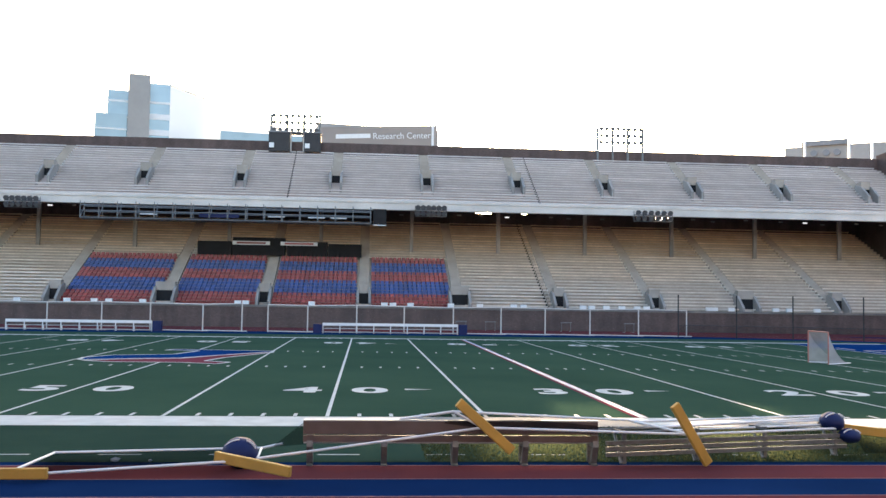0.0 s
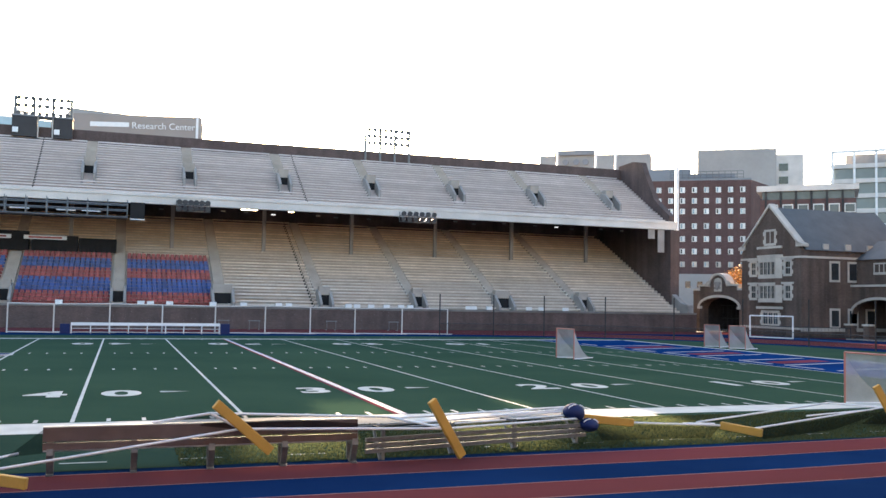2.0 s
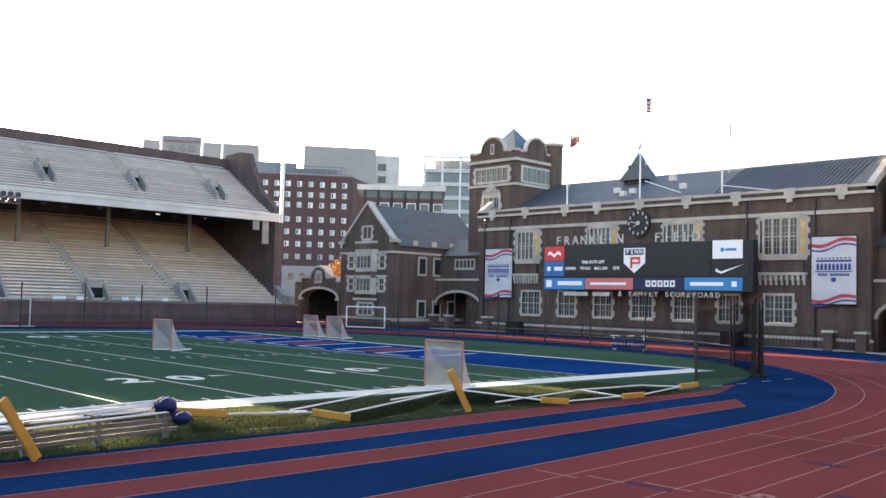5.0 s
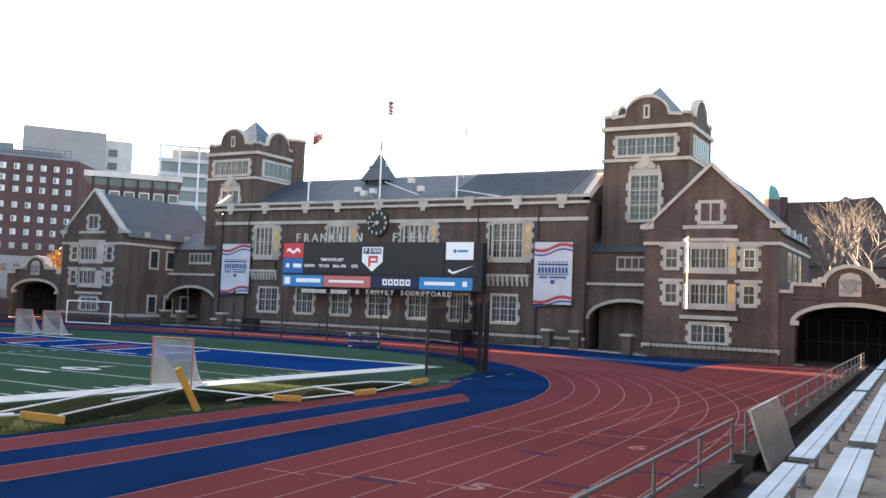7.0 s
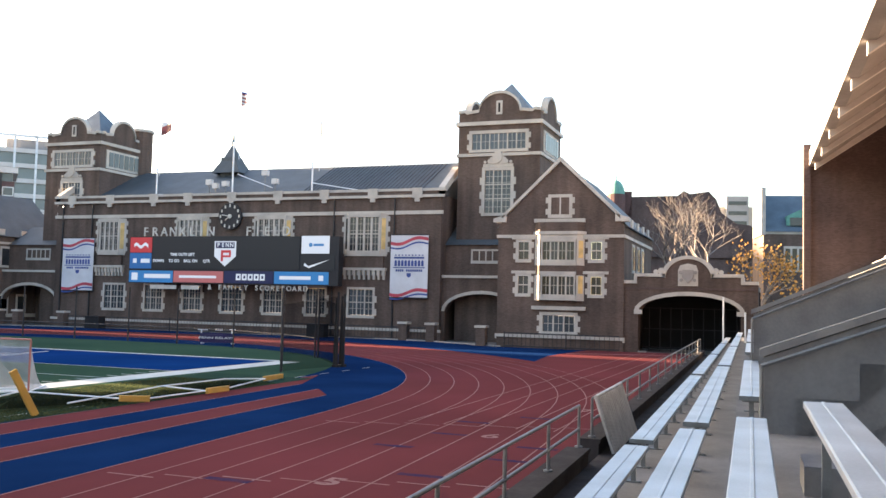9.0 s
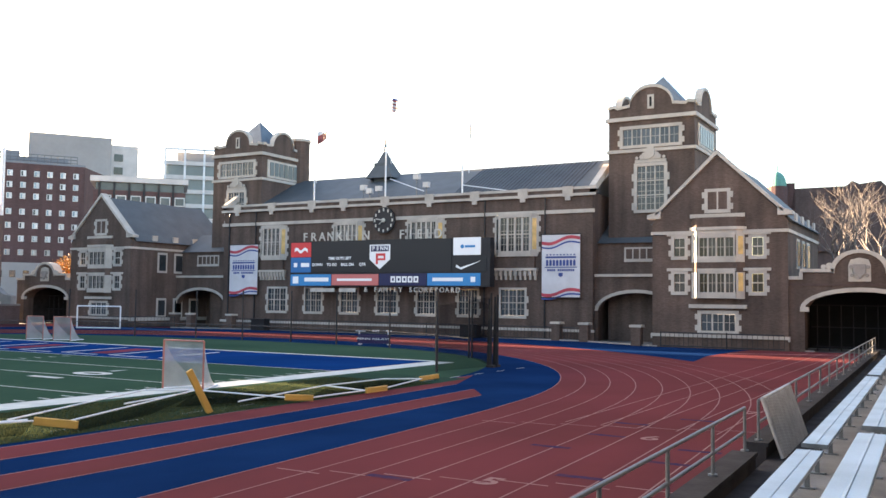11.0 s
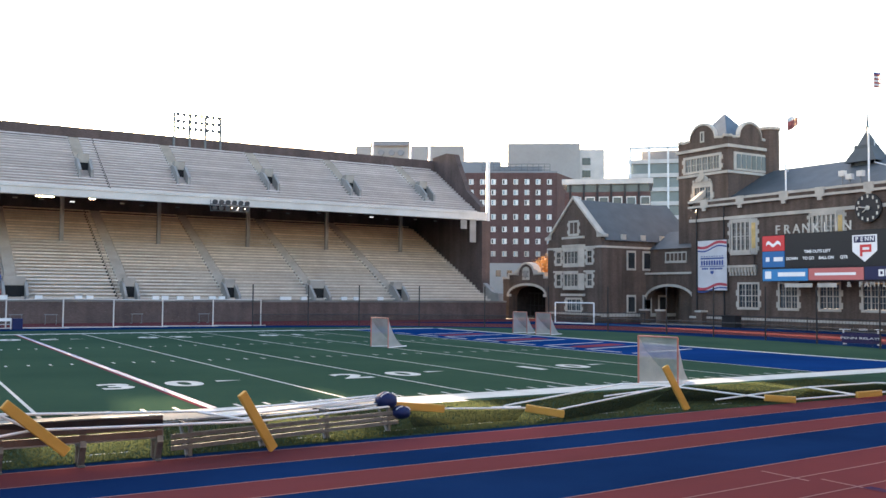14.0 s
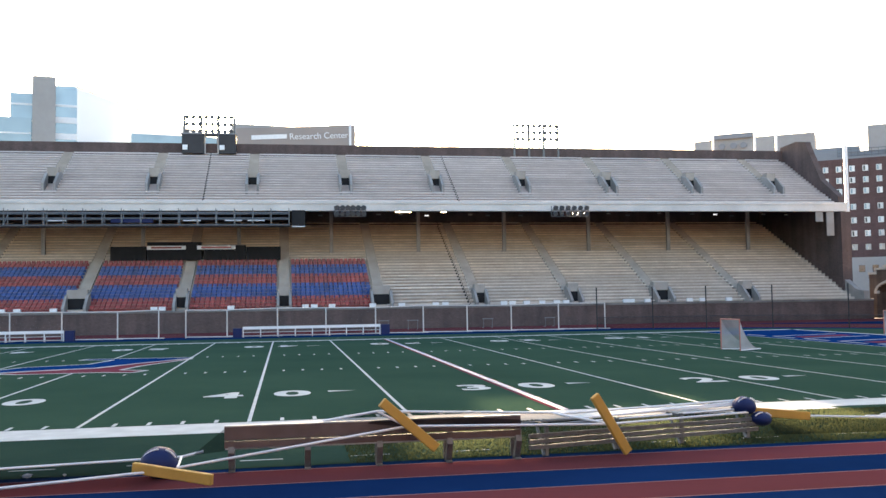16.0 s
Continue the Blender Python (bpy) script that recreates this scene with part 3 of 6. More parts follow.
def window(parent, y0, y1, z0, z1, x, lights=3, rows=2, glass=GLASS, surround=0.3, quoin=True, mull=0.06):
    """A stone-framed window in a wall facing -x: surround, mullions, transoms and one pane a light."""
    w = part("window", bmesh_frame(y0, y1, z0, z1, x, surround, quoin), STONE, parent, "pale stone window surround")
    bm = bmesh.new()
    for k in range(1, lights):
        y = y0 + (y1 - y0) * k / lights
        bx(bm, x - 0.02, x + 0.12, y - mull, y + mull, z0, z1)
    for k in range(1, rows):
        z = z0 + (z1 - z0) * k / rows
        bx(bm, x - 0.015, x + 0.12, y0, y1, z - 0.05, z + 0.05)
    part("mullions", bm, STONE, w)
    for k in range(lights):
        a, b = y0 + (y1 - y0) * k / lights, y0 + (y1 - y0) * (k + 1) / lights
        part("pane", box(x + 0.06, x + 0.09, a + 0.05, b - 0.05, z0 + 0.03, z1 - 0.03), glass, w)
    bm = bmesh.new()
    for k in range(lights):
        a, b = y0 + (y1 - y0) * k / lights, y0 + (y1 - y0) * (k + 1) / lights
        bx(bm, x + 0.03, x + 0.06, (a + b) / 2 - 0.02, (a + b) / 2 + 0.02, z0, z1)
        n = max(2, int((z1 - z0) / 0.55))
        for i in range(1, n):
            z = z0 + (z1 - z0) * i / n
            bx(bm, x + 0.03, x + 0.06, a + 0.06, b - 0.06, z - 0.018, z + 0.018)
    part("glazing_bars", bm, STONE, w)
    return w


def bmesh_frame(y0, y1, z0, z1, x, s, quoin):
    bm = bmesh.new()
    bx(bm, x - 0.1, x + 0.15, y0 - s, y1 + s, z0 - 0.28, z0)
    bx(bm, x - 0.06, x + 0.15, y0 - s, y1 + s, z1, z1 + s)
    bx(bm, x - 0.06, x + 0.15, y0 - s, y0, z0, z1)
    bx(bm, x - 0.06, x + 0.15, y1, y1 + s, z0, z1)
    if quoin:
        n = max(3, int((z1 - z0) / 0.6))
        for k in range(0, n, 2):
            a, b = z0 + (z1 - z0) * k / n, z0 + (z1 - z0) * (k + 1) / n
            bx(bm, x - 0.055, x + 0.1, y0 - s - 0.2, y0 - s, a, b)
            bx(bm, x - 0.055, x + 0.1, y1 + s, y1 + s + 0.2, a, b)
    return bm


def holed(x0, x1, y0, y1, z0, z1, holes):
    """A wall from y0 to y1 facing -x with rectangular holes (y0, y1, z0, z1), cut cell by cell."""
    bm = bmesh.new()
    ys = sorted({y0, y1, *[h[0] for h in holes], *[h[1] for h in holes]})
    zs = sorted({z0, z1, *[h[2] for h in holes], *[h[3] for h in holes]})
    for a, b in zip(ys, ys[1:]):
        run = None
        for c, d in zip(zs, zs[1:]):
            my, mz = (a + b) / 2, (c + d) / 2
            open_here = any(h[0] < my < h[1] and h[2] < mz < h[3] for h in holes)
            if open_here:
                if run:
                    bx(bm, x0, x1, a, b, *run)
                run = None
            else:
                run = (run[0], d) if run else (c, d)
        if run:
            bx(bm, x0, x1, a, b, *run)
    return bm


def arch_wall(x0, x1, y0, y1, z1, ya, yb, spring, rise, z0=0.0, n=14):
    """A wall facing -x with a low arched way through it."""
    bm = bmesh.new()
    bx(bm, x0, x1, y0, ya, z0, z1)
    bx(bm, x0, x1, yb, y1, z0, z1)
    top = [(ya + (yb - ya) * k / n, spring + rise * math.sqrt(max(0, 1 - (2 * k / n - 1) ** 2))) for k in range(n + 1)]
    for (a, za), (b, zb) in zip(top, top[1:]):
        prism(bm, [(a, za), (b, zb), (b, z1), (a, z1)], "x", x0, x1)
    return bm


def arch_ring(x0, x1, ya, yb, spring, rise, thick, n=14):
    bm = bmesh.new()
    ins, outs = [], []
    for k in range(n + 1):
        u = math.pi * k / n
        c, s = math.cos(u), math.sin(u)
        m, h = (ya + yb) / 2, (yb - ya) / 2
        ins.append((m - h * c, spring + rise * s))
        outs.append((m - (h + thick) * c, spring + (rise + thick) * s))
    for k in range(n):
        prism(bm, [ins[k], ins[k + 1], outs[k + 1], outs[k]], "x", x0, x1)
    return bm


hall = thing("brick_hall", "dark brick collegiate hall with limestone trim and slate roofs", "building", kind="structure")
GW = [(41.6, 39.1), (36.3, 34.2), (31.5, 29.4), (26.8, 24.5), (21.9, 19.9), (17.1, 15.1), (12.5, 10.0)]
gw_holes = [(b, a, 2.15, 4.6) for a, b in GW]
UW = [(42.7, 39.3, 8.2, 11.4, 4), (32.5, 28.9, 9.0, 11.5, 5), (23.1, 19.1, 9.0, 11.5, 5), (13.0, 8.8, 8.2, 11.6, 4)]
uw_holes = [(b, a, c, d) for a, b, c, d, _ in UW]
part("front_wall", holed(FX, FX + 0.6, 3.2, 48.5, 0, 13.6, gw_holes + uw_holes), BRICK, hall)
for y in (3.2, 48.0):
    part("side_wall", box(FX + 0.6, FX + 18, y, y + 0.5, 0, 13.6), BRICK, hall)
part("plinth", box(FX - 0.12, FX, 3.0, 48.7, 0, 0.75), BRICK, hall)
part("plinth_cap", box(FX - 0.18, FX, 3.0, 48.7, 0.75, 1.0), STONE, hall, "grey stone plinth cap")
part("string_course", box(FX - 0.14, FX, 3.0, 48.7, 11.75, 12.1), STONE, hall)
part("cornice", box(FX - 0.25, FX, 2.9, 48.8, 13.35, 13.6), STONE, hall)
bm = bmesh.new()
bx(bm, FX - 0.1, FX + 0.4, 2.9, 48.8, 13.6, 13.95)
part("parapet", bm, BRICK, hall)
bm = bmesh.new()
bx(bm, FX - 0.18, FX + 0.48, 2.85, 48.85, 13.95, 14.2)
for y in (46.4, 41.3, 35.6, 31.3, 26.0, 20.6, 15.4, 10.2, 5.6):
    bx(bm, FX - 0.26, FX - 0.1, y - 0.5, y + 0.5, 13.3, 14.25)
    bx(bm, FX - 0.27, FX - 0.1, y - 0.25, y + 0.25, 12.95, 13.3)
part("parapet_coping", bm, STONE, hall, "pale stone coping")
for a, b in GW:
    window(hall, b, a, 2.15, 4.6, FX, 3, 2, PALE_GLASS, 0.22)
for a, b, c, d, n in UW:
    w = window(hall, b + 0.55, a - 0.55, c + 0.1, d - 0.1, FX - 0.4, n, 2, GLASS, 0.16, False, 0.11)
    for s, e in ((1, a), (-1, b)):
        part("splay", prism(bmesh.new(), [(FX, e + s * 0.1), (FX - 0.42, e - s * 0.4), (FX - 0.42, e - s * 0.62), (FX, e - s * 0.3)], "z", c - 0.25, d + 0.25), STONE, w, "splayed stone bay side")
        # right-hand panes get the sun's amber glow as plain colour
        part("splay_pane", prism(bmesh.new(), [(FX - 0.11, e + s * 0.01), (FX - 0.35, e - s * 0.276), (FX - 0.34, e - s * 0.32), (FX - 0.1, e - s * 0.03)], "z", c + 0.25, d - 0.2), AMBER if s < 0 else GLASS, w)
        q = bmesh.new()
        for k in range(0, 7, 2):
            bx(q, FX - 0.06, FX + 0.1, *sorted((e, e + s * 0.42)), c + (d - c) * k / 7, c + (d - c) * (k + 1) / 7)
        bx(q, FX - 0.055, FX + 0.1, *sorted((e, e + s * 0.22)), c - 0.2, d + 0.25)
        part("quoins", q, STONE, w)
    part("bay_roof", prism(bmesh.new(), [(FX, b - 0.15), (FX, a + 0.15), (FX - 0.47, a - 0.36), (FX - 0.47, b + 0.36)], "z", d + 0.06, d + 0.28), STONE, w)
    part("bay_floor", prism(bmesh.new(), [(FX, b - 0.15), (FX, a + 0.15), (FX - 0.47, a - 0.36), (FX - 0.47, b + 0.36)], "z", c - 0.42, c - 0.18), STONE, w)
    part("dark_room", box(FX - 0.2, FX - 0.05, b + 0.3, a - 0.3, c, d), HOLLOW, w)
# projecting bays under the tall end windows, with corbel tables
for a, b in ((42.9, 39.1), (13.2, 8.6)):
    part("bay_apron", box(FX - 0.3, FX, b + 0.3, a - 0.3, 6.67, 7.8), BRICK, hall, "brick apron under the bay")
    part("bay_ledge", box(FX - 0.42, FX, b, a, 6.42, 6.67), STONE, hall)
    bm = bmesh.new()
    for k in range(9):
        y = b + (a - b) * (k + 0.5) / 9
        bx(bm, FX - 0.3, FX, y - 0.15, y + 0.15, 5.95, 6.42)
        bx(bm, FX - 0.18, FX, y - 0.11, y + 0.11, 5.55, 5.95)
    part("corbels", bm, STONE, hall)
# main slate roof, with the sheer glazed slope on its far part
bm = bmesh.new()
prism(bm, [(FX + 0.6, 13.7), (FX + 9.0, 18.0), (FX + 17.4, 13.7)], "y", 3.4, 48.3)
part("roof", bm, SLATE, hall, "dark slate roof")
bm = bmesh.new()
for k in range(30):
    y = 6.0 + 13.0 * k / 29
    prism(bm, [(FX + 1.6, 14.2), (FX + 1.6, 14.27), (FX + 8.7, 17.92), (FX + 8.7, 17.86)], "y", y - 0.02, y + 0.02)
part("roof_seams", bm, DARK_STEEL, hall)
for y in (3.0, 48.2):
    bm = bmesh.new()
    prism(bm, [(FX - 0.1, 13.6), (FX - 0.1, 14.3), (FX + 3.6, 16.7), (FX + 3.6, 16.0)], "y", y - 0.1, y + 0.5)
    part("raking_coping", bm, STONE, hall)


def tower(y0, y1, name_label):
    """A square brick tower with windows, curved stone gables and a low slate pyramid."""
    x0, x1 = 91.0, 91.0 + (y1 - y0)
    tw = part("tower", box(x0, x1, y0, y1, 0, 20.6), BRICK, hall, name_label)
    bm = bmesh.new()
    for z0, z1, o in ((17.35, 17.65, 0.14), (20.3, 20.65, 0.22)):
        bx(bm, x0 - o, x1 + o, y0 - o, y1 + o, z0, z1)
    part("stone_bands", bm, STONE, tw)
    my, mx = (y0 + y1) / 2, (x0 + x1) / 2
    half = (y1 - y0) / 2
    # a scroll gable above each face
    prof = [(-half, 20.65), (-half, 21.5), (-half * 0.86, 21.6), (-half * 0.8, 21.4), (-half * 0.62, 21.5)]
    prof += [(half * 0.5 * -math.cos(math.pi * k / 12), 21.55 + 1.75 * math.sin(math.pi * k / 12)) for k in range(13)]
    prof += [(half * 0.62, 21.5), (half * 0.8, 21.4), (half * 0.86, 21.6), (half, 21.5), (half, 20.65)]
    for face in range(4):
        g = bmesh.new()
        if face < 2:
            c = x0 if face == 0 else x1 - 0.4
            prism(g, [(my + u, v) for u, v in prof], "x", c, c + 0.4)
        else:
            c = y0 + 0.01 if face == 2 else y1 - 0.41
            prism(g, [(mx + 0.93 * u, v) for u, v in prof], "y", c, c + 0.4)
        part("gable", g, BRICK, tw)
        g = bmesh.new()
        for (ua, va), (ub, vb) in zip(prof[1:-2], prof[2:-1]):
            if abs(ub - ua) + abs(vb - va) < 1e-3:
                continue
            quad = [(ua, va), (ub, vb), (ub, vb + 0.28), (ua, va + 0.28)]
            if face < 2:
                prism(g, [(my + u, v) for u, v in quad], "x", c - 0.12, c + 0.52)
            else:
                prism(g, [(mx + u, v) for u, v in quad], "y", c - 0.12, c + 0.52)
        part("gable_coping", g, STONE, tw)
        g = bmesh.new()
        if face == 0:
            bx(g, x0 - 0.08, x0, my - 0.3, my + 0.3, 21.3, 22.6)
            part("slit_surround", g, STONE, tw)
            part("slit", box(x0 - 0.1, x0 - 0.04, my - 0.1, my + 0.1, 21.5, 22.4), HOLLOW, tw)
    bm = bmesh.new()
    base = [bm.verts.new(p) for p in ((x0 + 0.6, y0 + 0.6, 21.0), (x1 - 0.6, y0 + 0.6, 21.0), (x1 - 0.6, y1 - 0.6, 21.0), (x0 + 0.6, y1 - 0.6, 21.0))]
    apex = bm.verts.new((mx, my, 25.15))
    for k in range(4):
        bm.faces.new((base[k], base[(k + 1) % 4], apex))
    part("pyramid_roof", bm, BLUE_SLATE, tw, "blue-grey slate pyramid roof")
    # belfry windows on two faces and a tall window below on the front
    window(tw, my - 2.6, my + 2.6, 18.0, 19.5, x0 - 0.08, 6, 1, PALE_GLASS, 0.3)
    window(tw, my - 1.25, my + 1.25, 12.0, 16.0, x0 - 0.08, 3, 3, PALE_GLASS, 0.3)
    g = box(x0 - 0.14, x0, my - 1.45, my + 1.45, 16.32, 16.62)
    prism(g, [(my - 1.0, 16.62), (my - 0.75, 17.2), (my - 0.4, 17.35), (my - 0.32, 17.75), (my + 0.32, 17.75), (my + 0.4, 17.35), (my + 0.75, 17.2), (my + 1.0, 16.62)], "x", x0 - 0.2, x0)
    prism(g, [(my - 0.42, 17.3), (my - 0.42, 16.95), (my, 16.65), (my + 0.42, 16.95), (my + 0.42, 17.3)], "x", x0 - 0.3, x0 - 0.2)
    for e in (-1, 1):
        rod(g, (x0 - 0.22, my + e * 0.8, 16.85), (x0 - 0.1, my + e * 0.8, 16.85), 0.22, 10)
        rod(g, (x0 - 0.22, my + e * 1.25, 16.78), (x0 - 0.1, my + e * 1.25, 16.78), 0.15, 8)
    part("carved_panel", g, STONE, tw, "carved stone shield panel")
    side = bmesh.new()
    bx(side, mx - 2.9, mx + 2.9, y0 - 0.1, y0, 17.75, 19.85)
    part("side_window_surround", side, STONE, tw)
    for k in range(6):
        x = mx - 2.55 + 0.85 * k
        part("side_pane", box(x + 0.08, x + 0.77, y0 - 0.14, y0 - 0.09, 18.0, 19.6), PALE_GLASS, tw)
    return tw


tower(-5.6, 2.4, "brick tower with scroll gables")
far_tower = tower(44.8, 52.4, "brick tower with scroll gables")
bm = bmesh.new()
rod(bm, (98.4, 45.3, 13.6), (98.4, 45.3, 22.9), 1.3, 16)
part("stair_turret", bm, BRICK, far_tower, "round brick stair turret")
part("turret_cap", rod(bmesh.new(), (98.4, 45.3, 22.9), (98.4, 45.3, 23.2), 1.44, 16), STONE, far_tower)


def pavilion(mid, flip, side_len):
    """A gabled brick end pavilion facing the field."""
    X = 82.5
    y0, y1 = mid - 5.2, mid + 5.2
    pv = part("pavilion", holed(X, X + 0.5, y0, y1, 0, 9.9, [(mid - 1.35, mid + 1.35, 1.4, 2.75)] + [(mid - 1.4, mid + 1.4, z, z + 1.55) for z in (4.35, 7.2)] + [(mid + s * 3.0 - 0.5, mid + s * 3.0 + 0.5, z, z + 1.5) for s in (-1, 1) for z in (4.4, 7.25)]), BRICK, hall, "gabled brick end pavilion")
    part("gable_wall", prism(bmesh.new(), [(y0, 9.9), (y1, 9.9), (y1 - 0.5, 10.6), (mid, 15.3), (y0 + 0.5, 10.6)], "x", X, X + 0.5), BRICK, pv)
    bm = bmesh.new()
    for s in (-1, 1):
        quad = [(mid + s * 4.9, 10.55), (mid, 15.25), (mid, 15.62), (mid + s * 4.9, 10.86)]
        prism(bm, quad, "x", X - 0.2, X + 0.7)
        prism(bm, [(mid + s * 5.6, 10.3), (mid + s * 4.5, 10.3), (mid + s * 4.5, 10.95), (mid + s * 5.6, 10.6)], "x", X - 0.2, X + 0.7)
    part("gable_coping", bm, STONE, pv)
    for s in (0, 1):
        y = (y0, y1 - 0.5)[s]
        part("side_wall", box(X + 0.5, X + side_len, y, y + 0.5, 0, 9.9), BRICK, pv)
    bm = bmesh.new()
    for y in (y0 - 0.1, y1):
        bx(bm, X - 0.1, X + side_len, y, y + 0.1, 9.0, 9.25)
        bx(bm, X - 0.1, X + side_len, y, y + 0.12, 0.7, 1.1)
    bx(bm, X - 0.12, X, y0, y1, 9.0, 9.25)
    bx(bm, X - 0.12, X, y0, y1, 0.85, 1.1)
    part("stone_bands", bm, STONE, pv)
    part("pavilion_roof", prism(bmesh.new(), [(y0 - 0.3, 9.9), (mid, 15.2), (y1 + 0.3, 9.9)], "x", X + 0.5, X + side_len), SLATE, pv, "slate gable roof")
    bm = bmesh.new()
    for k in range(4):
        x = X + 3 + k * 3.2
        bx(bm, x, x + 0.8, y0 - 0.15, y0, 9.9, 10.7)
    part("parapet_blocks", bm, STONE, pv)
    # the two-storey stone bay
    part("bay_wall", box(X - 0.5, X, mid - 1.5, mid + 1.5, 5.95, 6.75), BRICK, pv)
    part("bay_cap", prism(bmesh.new(), [(X, mid - 2.2), (X - 0.62, mid - 1.6), (X - 0.62, mid + 1.6), (X, mid + 2.2)], "z", 9.25, 9.5), STONE, pv)
    part("bay_top", prism(bmesh.new(), [(X, mid - 2.05), (X - 0.5, mid - 1.52), (X - 0.5, mid + 1.52), (X, mid + 2.05)], "z", 9.5, 10.25), BRICK, pv)
    for s in (-1, 1):
        part("bay_splay", prism(bmesh.new(), [(X, mid + s * 2.05), (X - 0.52, mid + s * 1.54), (X - 0.52, mid + s * 1.42), (X, mid + s * 1.8)], "z", 5.95, 6.75), BRICK, pv, "splayed brick bay side")
        for z in (3.9, 6.75):
            part("bay_splay", prism(bmesh.new(), [(X, mid + s * 2.05), (X - 0.52, mid + s * 1.54), (X - 0.52, mid + s * 1.42), (X, mid + s * 1.8)], "z", z, 5.95 if z < 5 else 9.25), STONE, pv, "splayed stone bay side")
    # amber-coloured panes imitate sunlight in the bay's right side
    for z in (4.5, 7.35) if flip > 0 else ():
        part("splay_pane", prism(bmesh.new(), [(X - 0.12, mid - 1.945), (X - 0.42, mid - 1.651), (X - 0.43, mid - 1.665), (X - 0.13, mid - 1.96)], "z", z, z + 1.4), AMBER, pv)
    for z in (4.35, 7.15):
        part("bay_core", box(X - 0.3, X, mid - 1.42, mid + 1.42, z - 0.4, z + 1.7), HOLLOW, pv)
        window(pv, mid - 1.3, mid + 1.3, z + 0.05, z + 1.5, X - 0.46, 4, 1, GLASS, 0.2, False)
        part("bay_lintel", box(X - 0.53, X, mid - 1.5, mid + 1.5, z + 1.702, z + (2.1 if z > 5 else 1.9)), STONE, pv)
        part("bay_sill", box(X - 0.55, X, mid - 1.5, mid + 1.5, z - 0.42, z - 0.2), STONE, pv)
        part("bay_band", box(X - 0.1, X, mid - 4.0, mid + 4.0, z + 1.72, z + 1.95), STONE, pv)
        for s in (-1, 1):
            window(pv, mid + s * 3.0 - 0.42, mid + s * 3.0 + 0.42, z + 0.1, z + 1.5, X, 1, 2, GLASS, 0.25)
    window(pv, mid - 1.3, mid + 1.3, 1.4, 2.7, X, 3, 1, PALE_GLASS, 0.28)
    part("hood", box(X - 0.3, X, mid - 2.2, mid + 2.2, 3.15, 3.45), STONE, pv)
    window(pv, mid - 0.75, mid + 0.75, 10.9, 12.3, X, 2, 1, GLASS, 0.25)
    part("gable_sill", box(X - 0.25, X, mid - 2.1, mid + 2.1, 10.25, 10.55), STONE, pv)
    # windows along the side that faces the near stand
    for k in range(3):
        x = X + 4.2 + 2.6 * k
        for z, h in ((6.6, 1.9), (1.3, 1.8)):
            part("side_window", box(x - 0.25, x + 1.25, y0 - 0.06, y0, z - 0.25, z + h + 0.25), STONE, pv, "stone side window")
            part("side_pane", box(x, x + 1.0, y0 - 0.1, y0 - 0.055, z, z + h), GLASS, pv)
    return pv


pavilion(-9.55, 1, 16.0)
pavilion(61.8, -1, 16.0)


def link(y0, y1):
    """The arched link between the hall and a pavilion."""
    X = 89.6
    a, b = y0 + 0.3, y1 - 0.3
    lk = part("link", arch_wall(X, X + 0.7, y0, y1, 6.0, a, b, 2.75, 1.65), BRICK, hall, "brick link with an arched gateway")
    part("arch_ring", arch_ring(X - 0.12, X + 0.1, a, b, 2.75, 1.65, 0.3), STONE, lk)
    part("coping", box(X - 0.15, X + 0.9, y0, y1, 5.85, 6.1), STONE, lk)
    part("upper_wall", box(X + 0.75, X + 1.25, y0, y1, 6.0, 9.0), BRICK, lk)
    part("link_roof", prism(bmesh.new(), [(X + 0.5, 8.95), (X + 4.2, 11.3), (X + 8, 8.95)], "y", y0, y1), SLATE, lk)
    window(lk, (y0 + y1) / 2 - 2.0, (y0 + y1) / 2 + 1.2, 7.5, 8.4, X + 0.75, 5, 1, PALE_GLASS, 0.15, False)
    # the passage behind the arch: side piers, a doorway and a dim back wall with windows
    part("passage_back", box(X + 5.0, X + 5.3, y0, y1, 0, 5.9), BRICK, lk)
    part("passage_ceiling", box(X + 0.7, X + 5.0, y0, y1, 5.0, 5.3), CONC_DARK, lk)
    part("passage_door", box(X + 4.9, X + 5.0, y0 + 1.0, y0 + 2.6, 0, 3.0), HOLLOW, lk)
    part("door_frame", holed(X + 4.85, X + 5.0, y0 + 0.8, y0 + 2.8, 0, 3.2, [(y0 + 1.0, y0 + 2.6, 0, 3.0)]), STONE, lk)
    part("passage_pier", box(X + 2.2, X + 2.7, y0 + 3.2, y0 + 3.75, 0, 5.0), CONC, lk)
    window(lk, y0 + 4.4, y0 + 6.6, 1.6, 3.6, X + 5.0, 3, 2, GLASS, 0.15, False)


link(-4.6, 3.2)
link(48.5, 56.8)


